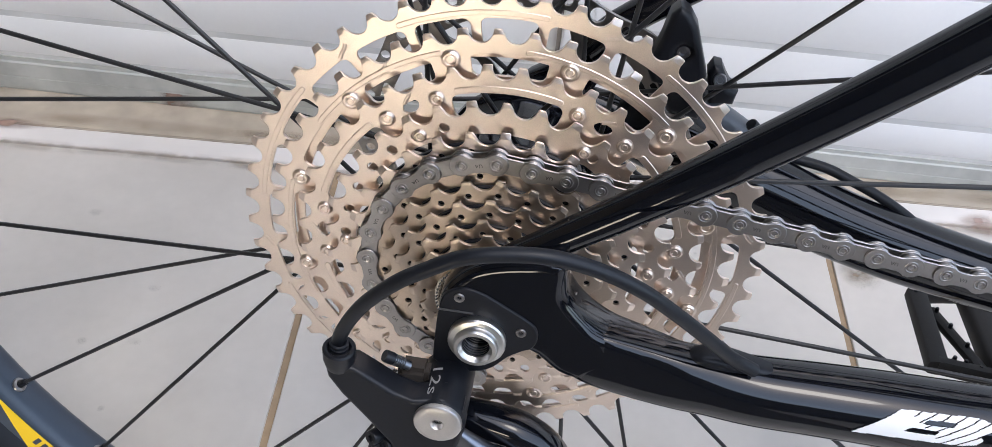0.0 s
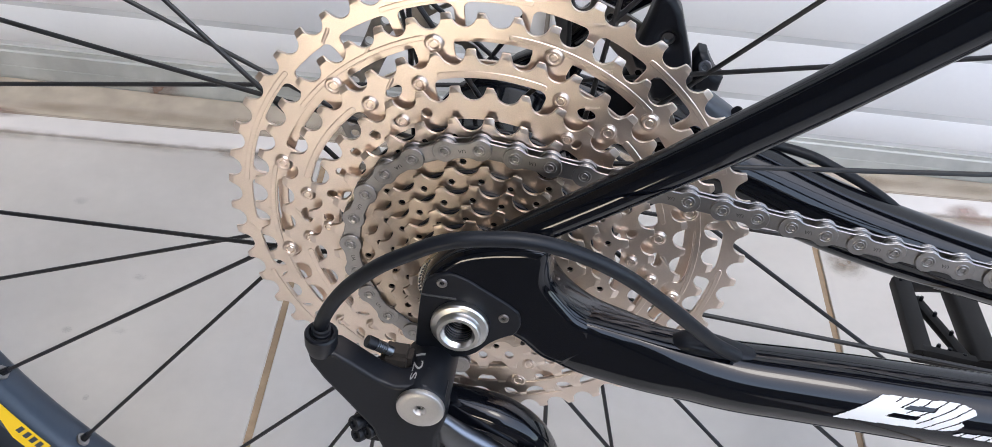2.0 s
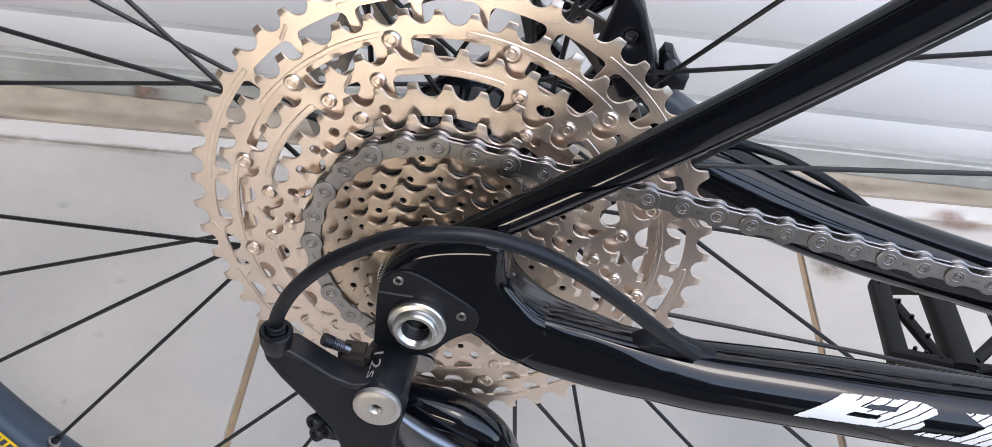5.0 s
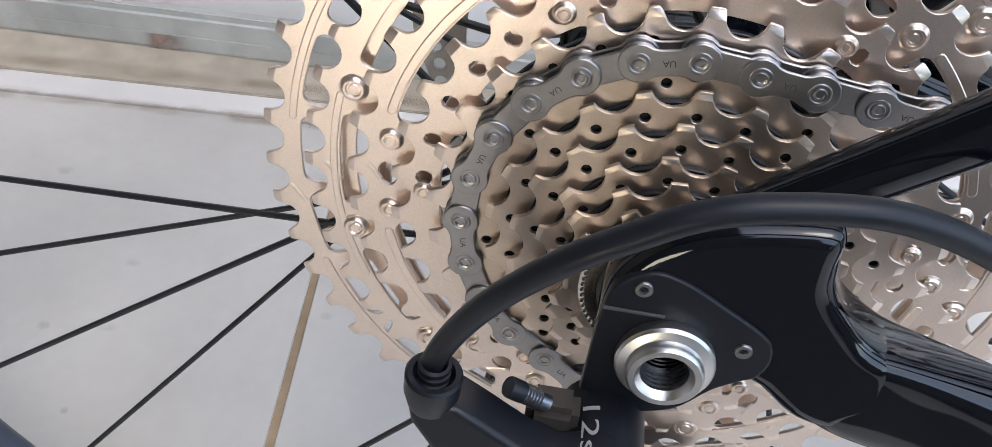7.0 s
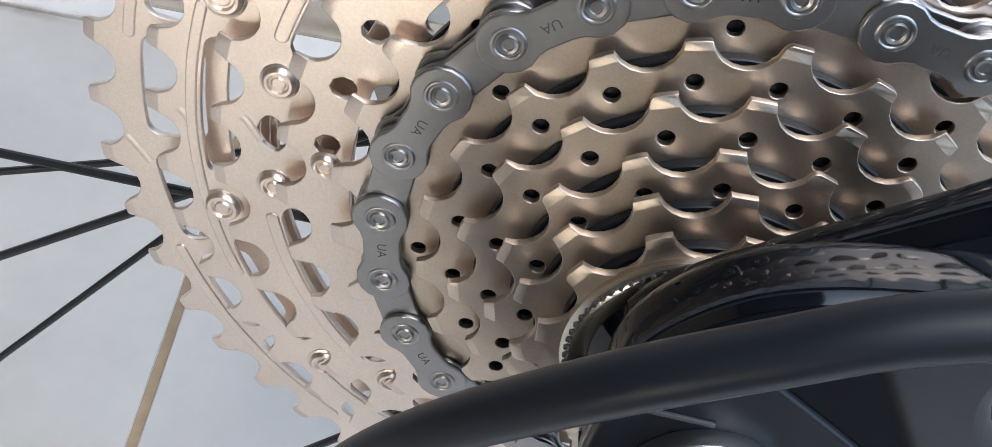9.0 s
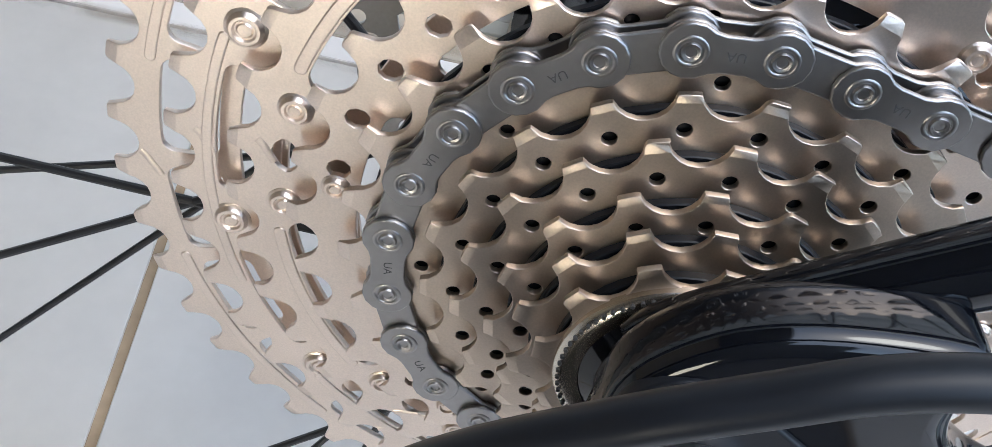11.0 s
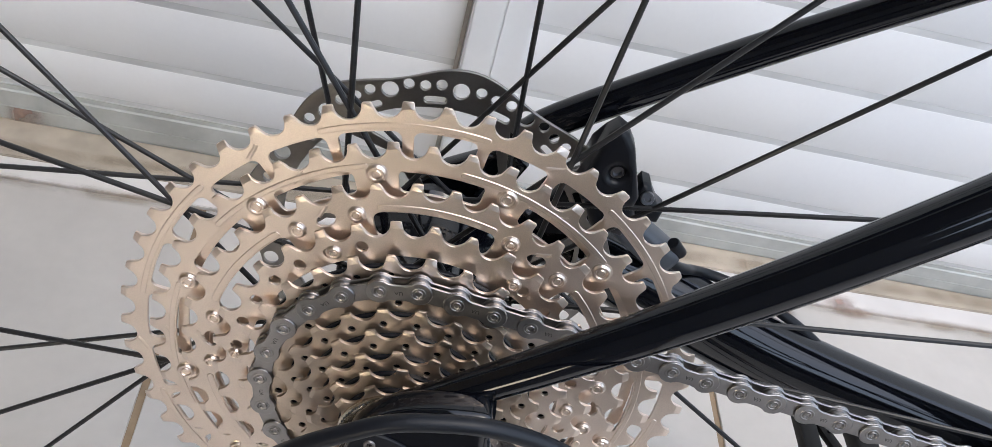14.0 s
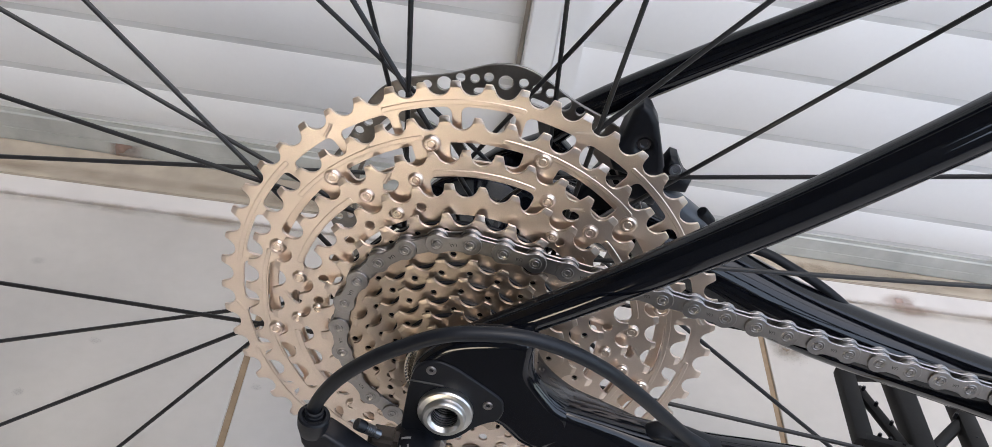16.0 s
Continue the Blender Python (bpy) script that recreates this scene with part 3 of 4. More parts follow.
eyelet_bm = lathe([(0.0020, 0.0004), (0.0024, 0.0), (0.0036, 0.0003), (0.0040, 0.0014)], 16, ((0, 0, 0), (0, 0, 1)), False)
eyelet_me = nipple_me = None
for k in range(32):
    side = k % 2
    a_rim = 212.94 + 11.25 * k
    lead = (1 if (k // 2) % 2 else -1) * (62.64 if side == 0 else 84.76)
    hx, hz = polar(0.0299 if side == 0 else 0.0279, a_rim + lead)
    h = Vector((hx, 0.0050 if side == 0 else 0.0664, hz))
    rx, rz = polar(0.3001, a_rim)
    e = Vector((rx, WHEEL_Y + (-0.0015 if side == 0 else -0.0011), rz))
    part("spoke", sweep([(*h, 0.00105, 0.00105), (*e, 0.00105, 0.00105)], 10, 1), SPOKE_BLACK, wheel)
    q = (e - h).to_track_quat("Z", "Y").to_matrix().to_4x4()
    for nm in ("nipple", "eyelet"):
        me = nipple_me if nm == "nipple" else eyelet_me
        if me is None:
            ob = part(nm, nipple_bm if nm == "nipple" else eyelet_bm, SATIN_BLACK if nm == "nipple" else CHAIN_STEEL, wheel)
            if nm == "nipple":
                nipple_me = ob.data
            else:
                eyelet_me = ob.data
        else:
            ob = new(nm, me)
            ob.parent = wheel
        ob.matrix_basis = Matrix.Translation(e - (e - h).normalized() * (0.007 if nm == "nipple" else 0.0022)) @ q


def rim_band(a0, a1, r_in, r_out, n=12):
    """A thin printed band on the rim's near side; r_in and r_out run from the first angle to the last."""
    bm = bmesh.new()
    rows = []
    for i in range(n + 1):
        t = i / n
        a = a0 + (a1 - a0) * t
        row = []
        for r in (r_in[0] + (r_in[1] - r_in[0]) * t, r_out[0] + (r_out[1] - r_out[0]) * t):
            x, z = polar(r, a)
            row.append(bm.verts.new((x, WHEEL_Y - 0.0117 - (r - 0.3045) / 0.0180 * 0.0037, z)))
        rows.append(row)
    for a, b in zip(rows, rows[1:]):
        bm.faces.new((a[0], a[1], b[1], b[0]))
    return bm


part("rim_print", rim_band(212.0, 222, (0.3048, 0.3052), (0.3051, 0.3218)), YELLOW, wheel, "yellow printed wedge")
for k, a in enumerate((218.4, 219.3, 220.1, 220.9)):
    part("print_bar", rim_band(a, a + 0.5, (0.3066, 0.3066), (0.3114, 0.3114), 2), RIM_BLACK, wheel).location = (0, -0.0004, 0)

# brake disc and caliper on the far side
DISC_Y = 0.078
wave = [polar(0.0788 + 0.0026 * math.cos(radians(8 * a - 8 * 88)), a) for a in np.arange(0, 360, 2.5)]
spots = []
for k in range(16):
    a = 90.5 + 22.5 * k
    spots += [circle(*polar(0.0722, a), 0.0034, 16), circle(*polar(0.0738, a - 6.2), 0.0022, 12), circle(*polar(0.0738, a + 6.2), 0.0022, 12), circle(*polar(0.073, a + 11.2), 0.0022, 10), slot(0.0655, 0.0685, a + 4, a + 12, 4)]
disc = part("disc_rotor", plate([wave, arc(0.0635, 0, 360, 96)[:-1]] + spots, DISC_Y, 0.0018), ROTOR_GREY, wheel, "grey drilled brake disc with wavy edge")
for a in range(10, 360, 60):
    part("disc_arm", plate([[polar(0.0645, a), polar(0.0645, a + 7), polar(0.045, a - 9), polar(0.024, a - 16), polar(0.024, a - 26), polar(0.043, a - 17)]], DISC_Y, 0.0018), ROTOR_GREY, wheel)
part("disc_centre", plate([arc(0.026, 0, 360, 40)[:-1], arc(0.017, 0, 360, 40)[:-1]], DISC_Y, 0.002), ROTOR_GREY, wheel)
CLAW = [(0.049, 0.060), (0.053, 0.074), (0.0548, 0.084), (0.058, 0.0875), (0.062, 0.0855), (0.066, 0.0800), (0.0692, 0.0715), (0.0735, 0.0600), (0.073, 0.0555), (0.063, 0.052), (0.052, 0.054)]
BACK = [(0.054, 0.050), (0.056, 0.062), (0.0605, 0.069), (0.065, 0.068), (0.0700, 0.0625), (0.0740, 0.0550), (0.0785, 0.043), (0.076, 0.032), (0.062, 0.034)]
LUG = [(0.077, 0.050), (0.079, 0.0545), (0.0825, 0.0540), (0.0855, 0.0490), (0.088, 0.0455), (0.0915, 0.0435), (0.0905, 0.0370), (0.080, 0.036)]
caliper = part("brake_caliper", plate([CLAW, circle(0.0625, 0.0685, 0.0030, 16)], 0.0525, 0.013, 0.0028, 4), SATIN_BLACK, bicycle, "black brake caliper over the disc")
part("body", plate([BACK], 0.0745, 0.031, 0.004, 3), SATIN_BLACK, caliper)
part("lug", plate([LUG], 0.075, 0.014, 0.0035, 4), SATIN_BLACK, caliper)
part("bolt", lathe([(0.0, 0.0495), (0.0015, 0.0495), (0.0017, 0.048), (0.0026, 0.048), (0.0029, 0.0485), (0.0029, 0.056)], 20, ((0.0625, 0, 0.0685), (0, 1, 0)), False), LINK_GREY, caliper)
part("bolt", lathe([(0.0, 0.0), (0.0012, 0.0), (0.0014, -0.001), (0.0026, -0.001), (0.0029, 0.0), (0.0029, 0.006)], 20, ((0.0822, 0.067, 0.0492), (0.1, 0.9, -0.3)), False), LINK_GREY, caliper)
part("banjo", sweep([(0.074, 0.075, 0.0335, 0.006, 0.005), (0.082, 0.075, 0.0290, 0.0068, 0.0068), (0.098, 0.075, 0.0195, 0.0068, 0.0072), (0.1035, 0.0755, 0.0163, 0.005, 0.0055)], 20, 6, True, (0, 1, 0), 3.5), SLATE, caliper, "slate grey hose connector")
part("clip", lathe([(0.0, 0.0), (0.0025, 0.0), (0.0029, 0.0006), (0.0029, 0.009), (0.0, 0.009)], 16, ((0.1005, 0.071, 0.0285), (0.55, 0.3, -0.6)), False), SATIN_BLACK, caliper)
part("mount", plate([[(0.040, 0.012), (0.055, 0.040), (0.070, 0.046), (0.080, 0.034), (0.074, 0.016), (0.056, 0.002)]], 0.093, 0.012, 0.003, 2), SATIN_BLACK, caliper)

# frame: dropout, stays, cables
DROPOUT = [(-0.0146, 0.004), (-0.0145, 0.014), (-0.0110, 0.0218), (-0.0035, 0.0293), (0.008, 0.034), (0.024, 0.0365), (0.0275, 0.034), (0.0277, 0.0275), (0.0288, 0.0215), (0.0352, 0.0136), (0.0400, 0.0090), (0.0465, 0.0046), (0.0480, -0.006), (0.0415, -0.0125), (0.0380, -0.0148), (0.0296, -0.0125), (0.0186, -0.0045), (0.009, -0.009), (-0.004, -0.013), (-0.0135, -0.009)]
part("dropout", plate([[tuple(p) for p in smooth_path(DROPOUT + DROPOUT[:1], 4)[:-1]]], -0.0535, 0.0125, 0.0035, 4), GLOSS_BLACK, bicycle, "glossy black forged dropout")
HANGER = [(-0.0155, -0.013), (-0.0143, 0.0115), (-0.0114, 0.0188), (-0.006, 0.0216), (0.0, 0.0205), (0.006, 0.0175), (0.018, 0.0104), (0.0208, 0.0068), (0.0212, 0.0025), (0.0195, -0.0015), (0.0165, -0.0033), (0.0115, -0.0072), (0.0046, -0.0147), (-0.0069, -0.0175)]
hanger = part("derailleur_hanger", plate([[tuple(p) for p in smooth_path(HANGER + HANGER[:1], 4)[:-1]], circle(0.0002, 0.0004, 0.0075, 28)], -0.0592, 0.0030, 0.0006, 2), SATIN_BLACK, bicycle, "satin black derailleur hanger plate")
part("groove", plate([[(-0.0143, 0.0109), (-0.0143, 0.0116), (-0.002, 0.0116), (-0.002, 0.0109)]], -0.0608, 0.0006, 0.0001), ENGRAVED, hanger)
for x, z in ((-0.0073, 0.0174), (0.0152, 0.0056)):
    part("screw", lathe([(0.0, -0.0607), (0.0008, -0.0607), (0.0010, -0.0613), (0.0017, -0.0613), (0.0019, -0.061), (0.0019, -0.059)], 16, ((x, 0, z), (0, 1, 0)), False), CHAIN_STEEL, hanger)
nut = part("axle_nut", lathe([(0.0049, -0.052), (0.0050, -0.0655), (0.0056, -0.0662), (0.0061, -0.0672), (0.0074, -0.0672), (0.0078, -0.0668), (0.0080, -0.0660), (0.0080, -0.0645), (0.0098, -0.0640), (0.0103, -0.0633), (0.0103, -0.0612), (0.0100, -0.0606), (0.0103, -0.0600), (0.0103, -0.058)], 56, ((0.0002, 0, 0.0004), (0, 1, 0)), False), ALLOY, bicycle, "bright machined aluminium axle nut")
part("axle_core", lathe([(0.0, -0.0560), (0.0022, -0.0560), (0.0030, -0.0575), (0.0038, -0.0570), (0.0049, -0.0560)], 24, ((0.0002, 0, 0.0004), (0, 1, 0)), False), SATIN_BLACK, nut)
for k in range(4):
    part("thread", lathe([(0.00502, -0.0648 + k * 0.0012), (0.0046, -0.0645 + k * 0.0012), (0.00502, -0.0641 + k * 0.0012)], 32, ((0.0002, 0, 0.0004), (0, 1, 0)), False), SATIN_BLACK, nut)

part("seatstay", sweep([(-0.0125, -0.0470, 0.0120, 0.0022, 0.0025), (-0.0085, -0.0462, 0.0140, 0.0042, 0.0045), (0.0, -0.0452, 0.0190, 0.0052, 0.0055), (0.02, -0.0442, 0.0331, 0.0057, 0.0060), (0.045, -0.0434, 0.0514, 0.0063, 0.0066), (0.08, -0.0417, 0.0781, 0.0072, 0.0073), (0.12, -0.0387, 0.1099, 0.0080, 0.0080), (0.17, -0.0336, 0.1518, 0.0088, 0.0088), (0.25, -0.0235, 0.2220, 0.0092, 0.0092), (0.34, -0.012, 0.301, 0.0095, 0.0095)], 48, 16), GLOSS_BLACK, bicycle, "glossy black right seatstay tube")
part("seatstay", sweep([(0.025, 0.1, 0.0405, 0.0065, 0.0065), (0.05, 0.1, 0.0640, 0.0072, 0.0072), (0.157, 0.1, 0.1380, 0.0072, 0.0072), (0.32, 0.085, 0.2505, 0.0078, 0.0078)], 28), GLOSS_BLACK, bicycle, "glossy black left seatstay tube")
STAY = [(0.030, -0.0535, -0.0005, 0.0050, 0.0088), (0.042, -0.0535, -0.0048, 0.0062, 0.0120), (0.058, -0.0528, -0.0085, 0.0072, 0.0128), (0.078, -0.0522, -0.0115, 0.0095, 0.0128), (0.100, -0.0508, -0.0142, 0.0118, 0.0129), (0.122, -0.0497, -0.0148, 0.0128, 0.0130), (0.145, -0.0490, -0.0152, 0.0134, 0.0132), (0.170, -0.0480, -0.0162, 0.0138, 0.0134), (0.205, -0.0460, -0.0178, 0.0140, 0.0136), (0.245, -0.0434, -0.0200, 0.0140, 0.0138), (0.290, -0.0402, -0.0226, 0.0140, 0.0141), (0.350, -0.0355, -0.0262, 0.0140, 0.0145), (0.42, -0.03, -0.03, 0.014, 0.015)]
right_stay = part("chainstay", sweep(STAY, 56, 8, True, (0, 1, 0), lambda x: 2.3 + 2.7 * max(0.0, min(1.0, (0.085 - x) / 0.05))), GLOSS_BLACK, bicycle, "glossy black right chainstay with white print")
WEB = [(0.0245, -0.0500, 0.0330, 0.0088, 0.004), (0.0248, -0.0498, 0.0285, 0.0090, 0.004), (0.0266, -0.0495, 0.0203, 0.0092, 0.004), (0.0326, -0.0493, 0.0113, 0.0094, 0.004), (0.0440, -0.0493, 0.0029, 0.0094, 0.004), (0.0560, -0.0500, -0.0006, 0.0090, 0.004), (0.0700, -0.0515, -0.0032, 0.0080, 0.004), (0.0820, -0.0520, -0.0060, 0.0070, 0.003)]
part("web", sweep(WEB, 32, 6, True, (0, 1, 0), 3.2), GLOSS_BLACK, right_stay)
left_stay = part("chainstay", sweep([(0.015, 0.100, 0.012, 0.007, 0.012), (0.06, 0.096, 0.001, 0.0115, 0.0155), (0.113, 0.092, -0.0152, 0.0135, 0.0182), (0.175, 0.088, -0.0338, 0.0142, 0.0180), (0.262, 0.083, -0.0490, 0.0143, 0.0165), (0.42, 0.07, -0.070, 0.015, 0.016)], 34, 8), GLOSS_BLACK, bicycle, "glossy black left chainstay")
part("dropout", plate([[(-0.014, -0.012), (-0.014, 0.012), (0.0, 0.026), (0.026, 0.042), (0.036, 0.034), (0.03, 0.02), (0.046, 0.008), (0.044, -0.010), (0.016, -0.014)]], 0.101, 0.010, 0.003, 3), GLOSS_BLACK, bicycle, "glossy black left dropout")
part("bottom_bracket", lathe([(0.0, -0.036), (0.02, -0.036), (0.021, -0.035), (0.021, 0.071), (0.02, 0.072), (0.0, 0.072)], 32, ((0.43, 0.022, -0.05), (0, 1, 0)), False), SATIN_BLACK, bicycle, "black bottom bracket shell")


def hose(points, r, mat, name, label, parent=None):
    return part(name, sweep([(*p, r, r) for p in points], 16, 10), mat, parent or bicycle, label)


hose([(-0.0471, -0.0774, -0.0069), (-0.0461, -0.0771, 0.0023), (-0.0421, -0.0799, 0.0148), (-0.0348, -0.0841, 0.0291), (-0.0241, -0.0877, 0.0428), (-0.0139, -0.0882, 0.0506), (-0.0053, -0.0879, 0.0557), (0.0049, -0.0873, 0.0586), (0.0211, -0.0853, 0.0592), (0.0364, -0.0817, 0.0542), (0.0509, -0.078, 0.0459), (0.0642, -0.0731, 0.0342), (0.077, -0.0663, 0.0204), (0.0882, -0.0599, 0.0079), (0.0977, -0.0565, 0.0007)], 0.0025, RUBBER, "shift_cable", "matt black shift cable housing")
part("cable_port", sweep([(0.074, -0.0530, -0.0008, 0.003, 0.0018), (0.080, -0.0530, 0.0008, 0.0048, 0.0030), (0.087, -0.0525, 0.0006, 0.0052, 0.0032), (0.096, -0.0515, -0.0012, 0.0048, 0.0024), (0.107, -0.0505, -0.0033, 0.0034, 0.0012)], 24, 8, True, (0, 1, 0), 2.4), RUBBER, right_stay, "matt rubber cable port")
hose([(0.098, 0.075, 0.020), (0.106, 0.077, 0.014), (0.114, 0.084, 0.008), (0.121, 0.092, 0.003), (0.131, 0.0965, -0.0005), (0.146, 0.095, -0.0025), (0.159, 0.0935, -0.0068), (0.171, 0.092, -0.0112), (0.184, 0.0905, -0.0175), (0.198, 0.089, -0.026)], 0.0025, RUBBER, "brake_hose", "matt black brake hose into the chainstay")
part("cable_port", sweep([(0.158, 0.0895, -0.0285, 0.005, 0.002), (0.170, 0.0890, -0.0295, 0.009, 0.0060), (0.186, 0.0885, -0.0335, 0.0105, 0.0076), (0.204, 0.0878, -0.0385, 0.010, 0.0066), (0.228, 0.0870, -0.0440, 0.006, 0.003)], 24, 8), GLOSS_BLACK, left_stay)

# white print on the chainstay, a slanted block of stripes
STAY_LINE = smooth_path(STAY, 8)


def on_stay(x, v):
    """A place on the near side of the right chainstay: x along it, v from -0.5 at its middle to 0.5 at its top."""
    row = [float(np.interp(x, [q[0] for q in STAY_LINE], [q[k] for q in STAY_LINE])) for k in range(1, 5)]
    ang = math.asin(max(-1, min(1, v + 0.46)))
    c, s = abs(math.cos(ang)) ** (2 / 2.3), math.copysign(abs(math.sin(ang)) ** (2 / 2.3), v + 0.46)
    return x, row[0] - (row[2] + 0.0005) * c, row[1] + (row[3] + 0.0005) * s


FLAG = [(0.1350, -0.46), (0.1500, 0.28), (0.1775, 0.33), (0.1830, 0.24), (0.1835, 0.12), (0.1785, -0.05), (0.1800, -0.16), (0.1780, -0.30), (0.1730, -0.38), (0.1540, -0.43)]
FLAG_GAPS = [[(0.1575, 0.03), (0.1600, 0.15), (0.1700, 0.17), (0.1685, 0.05)], [(0.1520, -0.22), (0.1545, -0.10), (0.1645, -0.09), (0.1630, -0.21)]]
TAIL = [(0.1775, -0.45), (0.1800, -0.36), (0.1935, -0.34), (0.2010, -0.02), (0.1930, 0.25), (0.2100, 0.30), (0.2150, 0.10), (0.2230, 0.30), (0.2500, 0.34), (0.2400, -0.10), (0.2420, -0.50), (0.2150, -0.52)]


def inside(x, v, ring):
    """Whether a place lies within a closed outline."""
    hit = False
    for (x0, v0), (x1, v1) in zip(ring, ring[1:] + ring[:1]):
        if (v0 > v) != (v1 > v) and x < x0 + (x1 - x0) * (v - v0) / (v1 - v0):
            hit = not hit
    return hit


def stay_print(ring, gaps, solid, dx=0.0004, dv=0.016):
    """A printed shape cut by slanting lines; before the place called solid it is whole."""
    bm = bmesh.new()
    lean, band = 42.0, 0.21
    x0, x1 = min(q[0] for q in ring), max(q[0] for q in ring)
    v0, v1 = min(q[1] for q in ring), max(q[1] for q in ring)
    for i in range(int((x1 - x0) / dx)):
        for k in range(int((v1 - v0) / dv)):
            x, v = x0 + dx * i, v0 + dv * k
            cx, cv = x + dx / 2, v + dv / 2
            if not inside(cx, cv, ring) or any(inside(cx, cv, g) for g in gaps):
                continue
            if cx + 0.02 * cv > solid and ((cv - lean * (cx - 0.16)) / band) % 1 > 0.84:
                continue
            bm.faces.new([bm.verts.new(on_stay(*c)) for c in ((x, v), (x + dx, v), (x + dx, v + dv), (x, v + dv))])
    bmesh.ops.remove_doubles(bm, verts=bm.verts, dist=1e-6)
    return bm


part("print_flag", stay_print(FLAG, FLAG_GAPS, 0.158), WHITE_INK, right_stay, "white hatched print")
part("print_tail", stay_print(TAIL, [], 0.0), WHITE_INK, right_stay, "white hatched print")

# rear derailleur
KNUCKLE = (-0.0091, -0.0221)
derailleur = part("derailleur", lathe([(0.0, -0.0815), (0.0088, -0.0815), (0.0092, -0.0808), (0.0094, -0.070), (0.0094, -0.056), (0.0085, -0.0550), (0.0, -0.0550)], 40, ((KNUCKLE[0], 0, KNUCKLE[1]), (0, 1, 0)), False), SATIN_BLACK, bicycle, "satin black rear derailleur")
part("mounting_bolt", lathe([(0.0, -0.0815), (0.0016, -0.0815), (0.0021, -0.0832), (0.0024, -0.0836), (0.0060, -0.0837), (0.0079, -0.0835), (0.0084, -0.0831), (0.0086, -0.0824), (0.0086, -0.081)], 40, ((KNUCKLE[0], 0, KNUCKLE[1]), (0, 1, 0)), False), ALLOY_MATT, derailleur, "silver mounting bolt with hex socket")
ARM = [(-0.0495, -0.004), (-0.0485, -0.0095), (-0.0440, -0.0165), (-0.0345, -0.0280), (-0.0265, -0.0380), (-0.0225, -0.048), (-0.0215, -0.060), (-0.002, -0.060), (-0.0025, -0.038), (0.0002, -0.027), (-0.001, -0.017), (-0.008, -0.0125), (-0.0186, -0.0148), (-0.0252, -0.0125), (-0.0345, -0.0065), (-0.0395, -0.0035)]
part("arm", plate([ARM], -0.0760, 0.0105, 0.0016, 3), SATIN_BLACK, derailleur)
part("cable_socket", lathe([(0.0, -0.003), (0.0034, -0.003), (0.0036, 0.0026), (0.0042, 0.0034), (0.0052, 0.0034), (0.0057, 0.0027), (0.0056, -0.002), (0.0046, -0.006), (0.0, -0.007)], 32, ((-0.0450, -0.0782, 0.0), (0.05, -0.12, 1.0)), False), SATIN_BLACK, derailleur)
for k in range(3):
    part("ferrule", lathe([(0.0026, 0.0), (0.0033, 0.0003), (0.0033, 0.0012), (0.0026, 0.0015)], 24, ((-0.0450, -0.0781, 0.0005 + 0.0017 * k), (0.05, -0.05, 1.0)), False), RUBBER, derailleur)
screw_at, screw_way = Vector((-0.0305, -0.0725, -0.0035)), Vector((0.80, 0.25, -0.55))
adjuster = part("adjuster_screw", lathe([(0.0, 0.0), (0.0021, 0.0), (0.0023, 0.0006), (0.0023, 0.0036), (0.0018, 0.0040)], 18, (screw_at, screw_way), False), SATIN_BLACK, derailleur, "black adjuster screw")
part("thread", join(lathe([(0.0018, 0.0038), (0.0018, 0.0105)], 16, (screw_at, screw_way), False), *[lathe([(0.0018, 0.0), (0.0022, 0.0003), (0.0018, 0.0006)], 16, (screw_at + screw_way * d, screw_way), False) for d in (0.0042, 0.0050, 0.0058, 0.0066, 0.0074)]), LINK_GREY, adjuster, "grey steel thread")
part("stop_block", block(-0.0262, -0.0150, -0.0715, -0.0625, -0.0215, -0.0100, 0.0018), BRONZE, derailleur)
part("outer_link", sweep([(-0.006, -0.0610, -0.0400, 0.006, 0.0075), (0.006, -0.0620, -0.0395, 0.007, 0.0072), (0.018, -0.0630, -0.0405, 0.0075, 0.0065), (0.0285, -0.0630, -0.0465, 0.0075, 0.006), (0.0355, -0.0625, -0.0570, 0.0075, 0.006), (0.040, -0.0620, -0.0760, 0.0075, 0.008)], 22, 8, True, (0, 1, 0), 2.6), GLOSS_BLACK, derailleur, "glossy black outer link")
part("inner_link", sweep([(-0.005, -0.0745, -0.0350, 0.0025, 0.0045), (0.003, -0.0740, -0.0425, 0.0035, 0.0060), (0.013, -0.0730, -0.0510, 0.0040, 0.0078), (0.024, -0.0720, -0.0620, 0.0040, 0.0095), (0.034, -0.0710, -0.0760, 0.004, 0.010)], 20, 8, True, (0, 1, 0), 3.0), LINK_GREY, derailleur, "grey metal link plate")
part("pivot_screw", lathe([(0.0, 0.0), (0.0024, 0.0), (0.0028, 0.0006), (0.0028, 0.008), (0.0, 0.008)], 18, ((0.0265, -0.0735, -0.0505), (0.9, -0.1, 0.1)), False), SATIN_BLACK, derailleur)
for x, z in ((-0.0335, -0.0385), (-0.0285, -0.0415), (-0.0325, -0.0445)):
    part("limit_screw", lathe([(0.0, 0.0008), (0.0012, 0.0008), (0.0014, 0.0), (0.0026, 0.0), (0.0029, 0.0006), (0.0029, 0.010)], 16, ((x, -0.0800, z), (0.55, 0.8, -0.2)), False), SATIN_BLACK, derailleur)
part("limit_boss", block(-0.034, -0.016, -0.0745, -0.062, -0.055, -0.037, 0.003), SATIN_BLACK, derailleur)
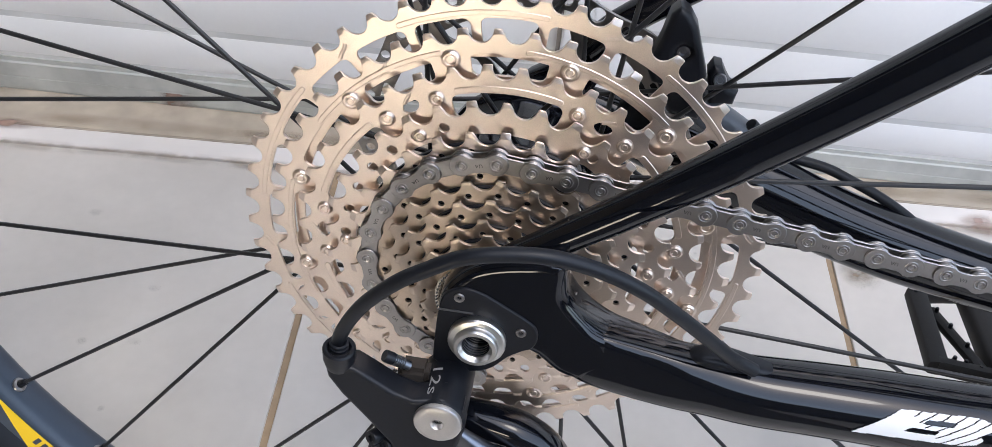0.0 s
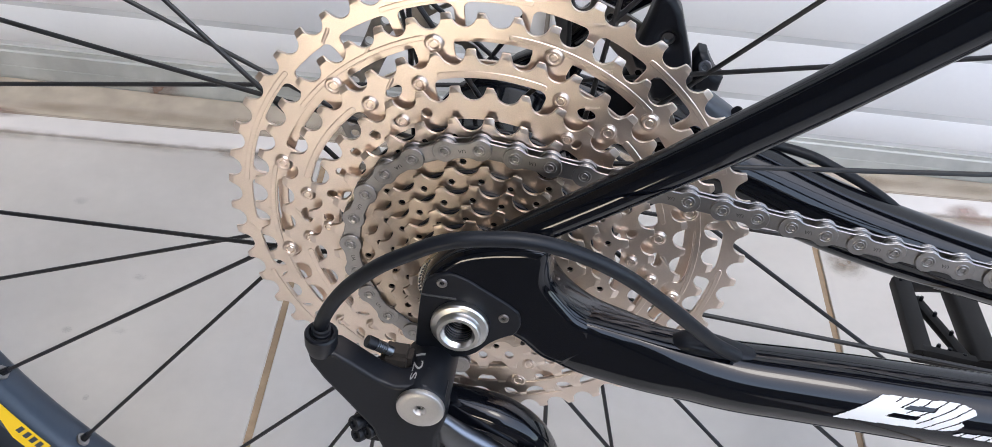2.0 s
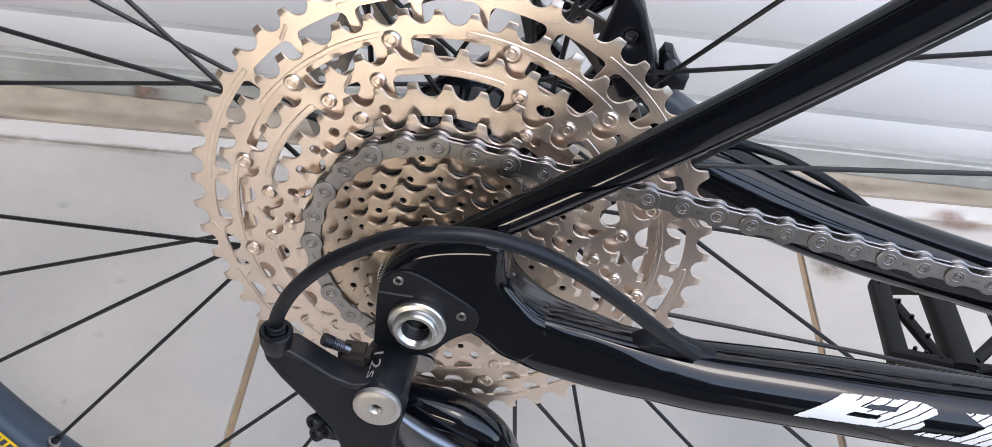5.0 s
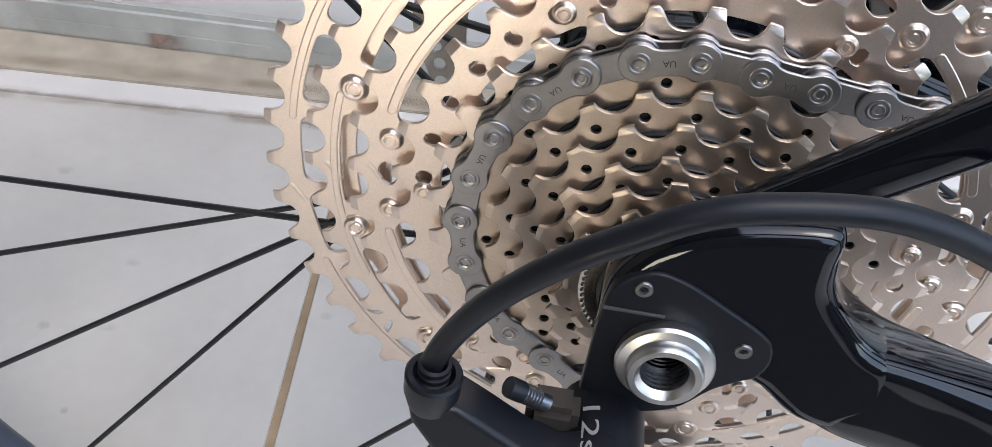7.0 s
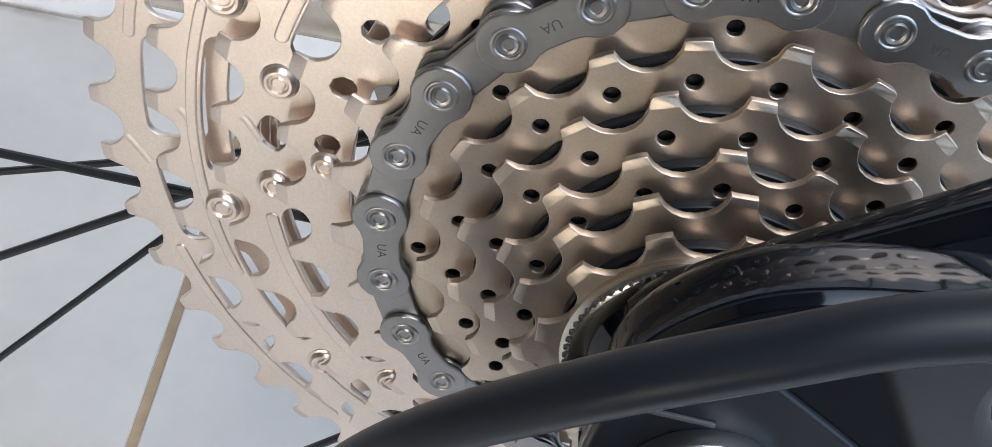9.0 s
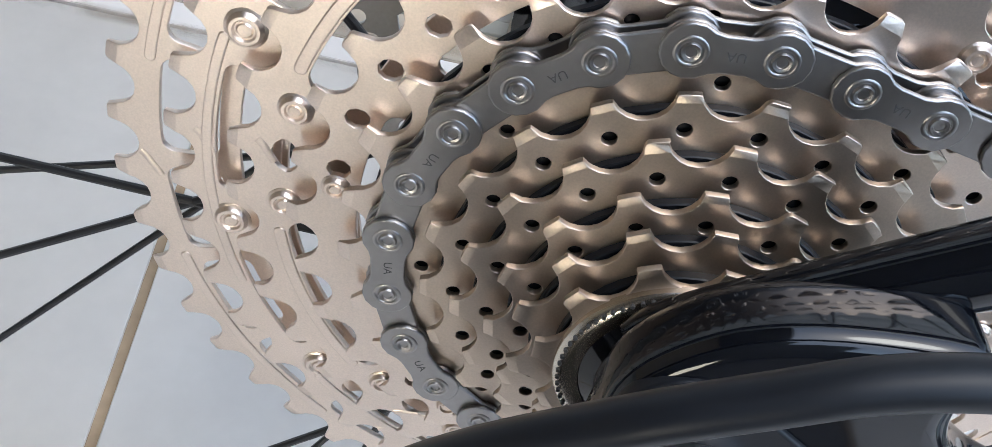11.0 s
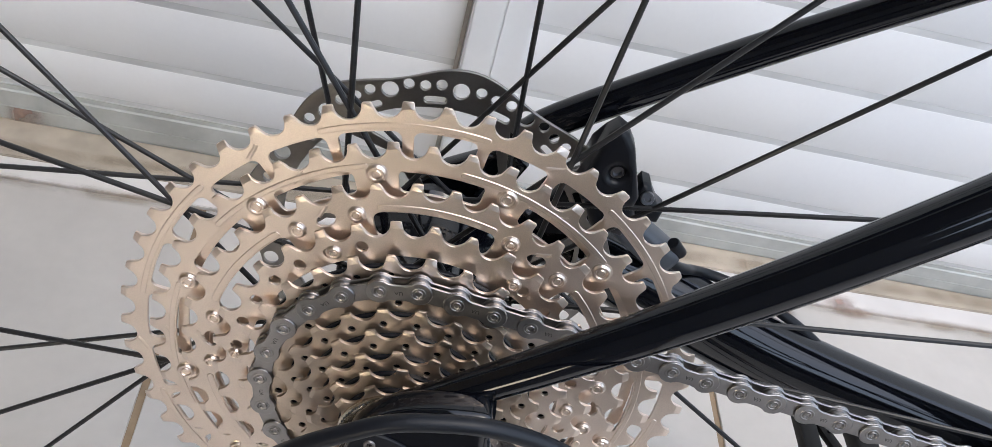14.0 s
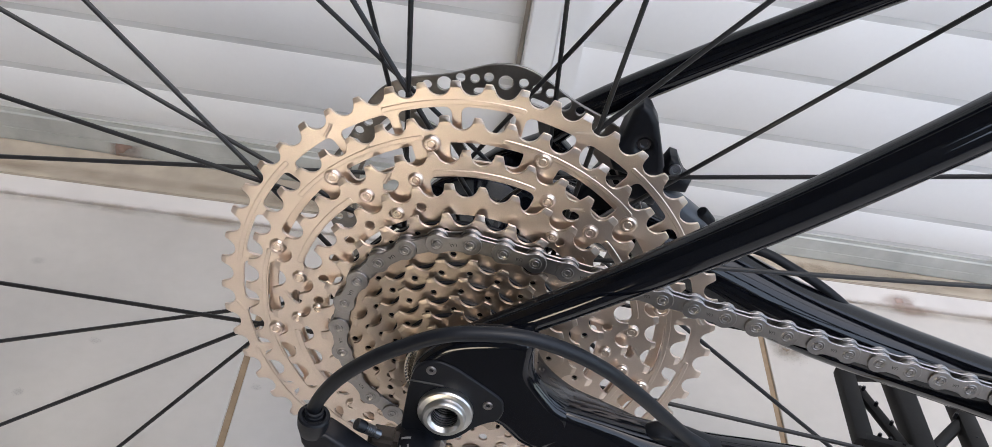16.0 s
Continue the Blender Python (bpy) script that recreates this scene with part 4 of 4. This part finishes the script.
part("cage_plate", sweep([(0.004, -0.0285, -0.092, 0.001, 0.004), (0.007, -0.0285, -0.104, 0.001, 0.006), (0.012, -0.0285, -0.125, 0.001, 0.0055), (0.020, -0.0285, -0.17, 0.001, 0.005)], 16, 6), SATIN_BLACK, derailleur)
part("guide_pulley", plate([teeth(13, 20.0), arc(0.004, 0, 360, 20)[:-1]], 0, 0.003, 0.0003), RUBBER, derailleur).location = (0.006, CHAIN_Y, -0.106)
digits = letters("12s", 0.0094)
bm = bmesh.new()
bm.from_mesh(digits)
bmesh.ops.subdivide_edges(bm, edges=list(bm.edges), cuts=4, use_grid_fill=True)
bm.to_mesh(digits)
bm.free()
for v in digits.vertices:
    u, w = v.co.x, v.co.y
    ang = radians(112) - w * 0.62 / 0.0105
    v.co = (KNUCKLE[0] + 0.0097 * math.cos(ang), -0.0705 - u * 1.2, KNUCKLE[1] + 0.0097 * math.sin(ang))
part("print", digits, GREY_INK, derailleur, "grey printed 12s", False)

# far pedal with its crank
PZ = -0.146
pedal = part("pedal", sweep([(0.2935, 0.204, PZ, 0.007, 0.0088), (0.2925, 0.127, PZ, 0.007, 0.0080)], 16, 2, True, (0, 0, 1), 4.0), PEDAL_BLACK, bicycle, "black platform pedal with grip pins")
part("rear_bar", sweep([(0.2575, 0.200, PZ, 0.005, 0.0062), (0.2555, 0.130, PZ, 0.005, 0.0064)], 14, 2, True, (0, 0, 1), 4.0), PEDAL_BLACK, pedal)
part("front_bar", sweep([(0.3320, 0.200, PZ, 0.006, 0.0066), (0.3310, 0.128, PZ, 0.006, 0.0066)], 14, 2, True, (0, 0, 1), 4.0), PEDAL_BLACK, pedal)
part("end_bar", sweep([(0.2555, 0.1330, PZ, 0.0055, 0.004), (0.2920, 0.1290, PZ, 0.0055, 0.004), (0.3310, 0.1310, PZ, 0.0055, 0.004)], 12, 4, True, (0, 0, 1), 3.0), PEDAL_BLACK, pedal)
part("end_bar", sweep([(0.2600, 0.199, PZ, 0.0055, 0.004), (0.2935, 0.205, PZ, 0.0055, 0.004), (0.3320, 0.199, PZ, 0.0055, 0.004)], 12, 4, True, (0, 0, 1), 3.0), PEDAL_BLACK, pedal)
part("brace", sweep([(0.2635, 0.184, PZ, 0.004, 0.0034), (0.2830, 0.131, PZ, 0.004, 0.0034)], 10, 4), PEDAL_BLACK, pedal)
part("brace", sweep([(0.3260, 0.166, PZ, 0.004, 0.0034), (0.3020, 0.138, PZ, 0.004, 0.0034)], 10, 4), PEDAL_BLACK, pedal)
pin_me = None
for x, y in ((0.2555, 0.196), (0.2650, 0.180), (0.2650, 0.136), (0.2710, 0.134), (0.2790, 0.131), (0.2700, 0.166), (0.3240, 0.170), (0.3310, 0.150), (0.3240, 0.134), (0.2760, 0.150)):
    if pin_me is None:
        ob = part("grip_pin", lathe([(0.0, 0.0062), (0.0010, 0.0062), (0.0013, 0.0056), (0.0013, 0.002)], 10, ((0, 0, 0), (0, 0, 1)), False), SATIN_BLACK, pedal)
        pin_me = ob.data
    else:
        ob = new("grip_pin", pin_me)
        ob.parent = pedal
    ob.location = (x, y, PZ)
part("crank_arm", sweep([(0.44, 0.098, -0.05, 0.007, 0.016), (0.37, 0.108, -0.10, 0.006, 0.012), (0.300, 0.116, -0.146, 0.006, 0.013)], 18, 8), SATIN_BLACK, bicycle, "black left crank arm")
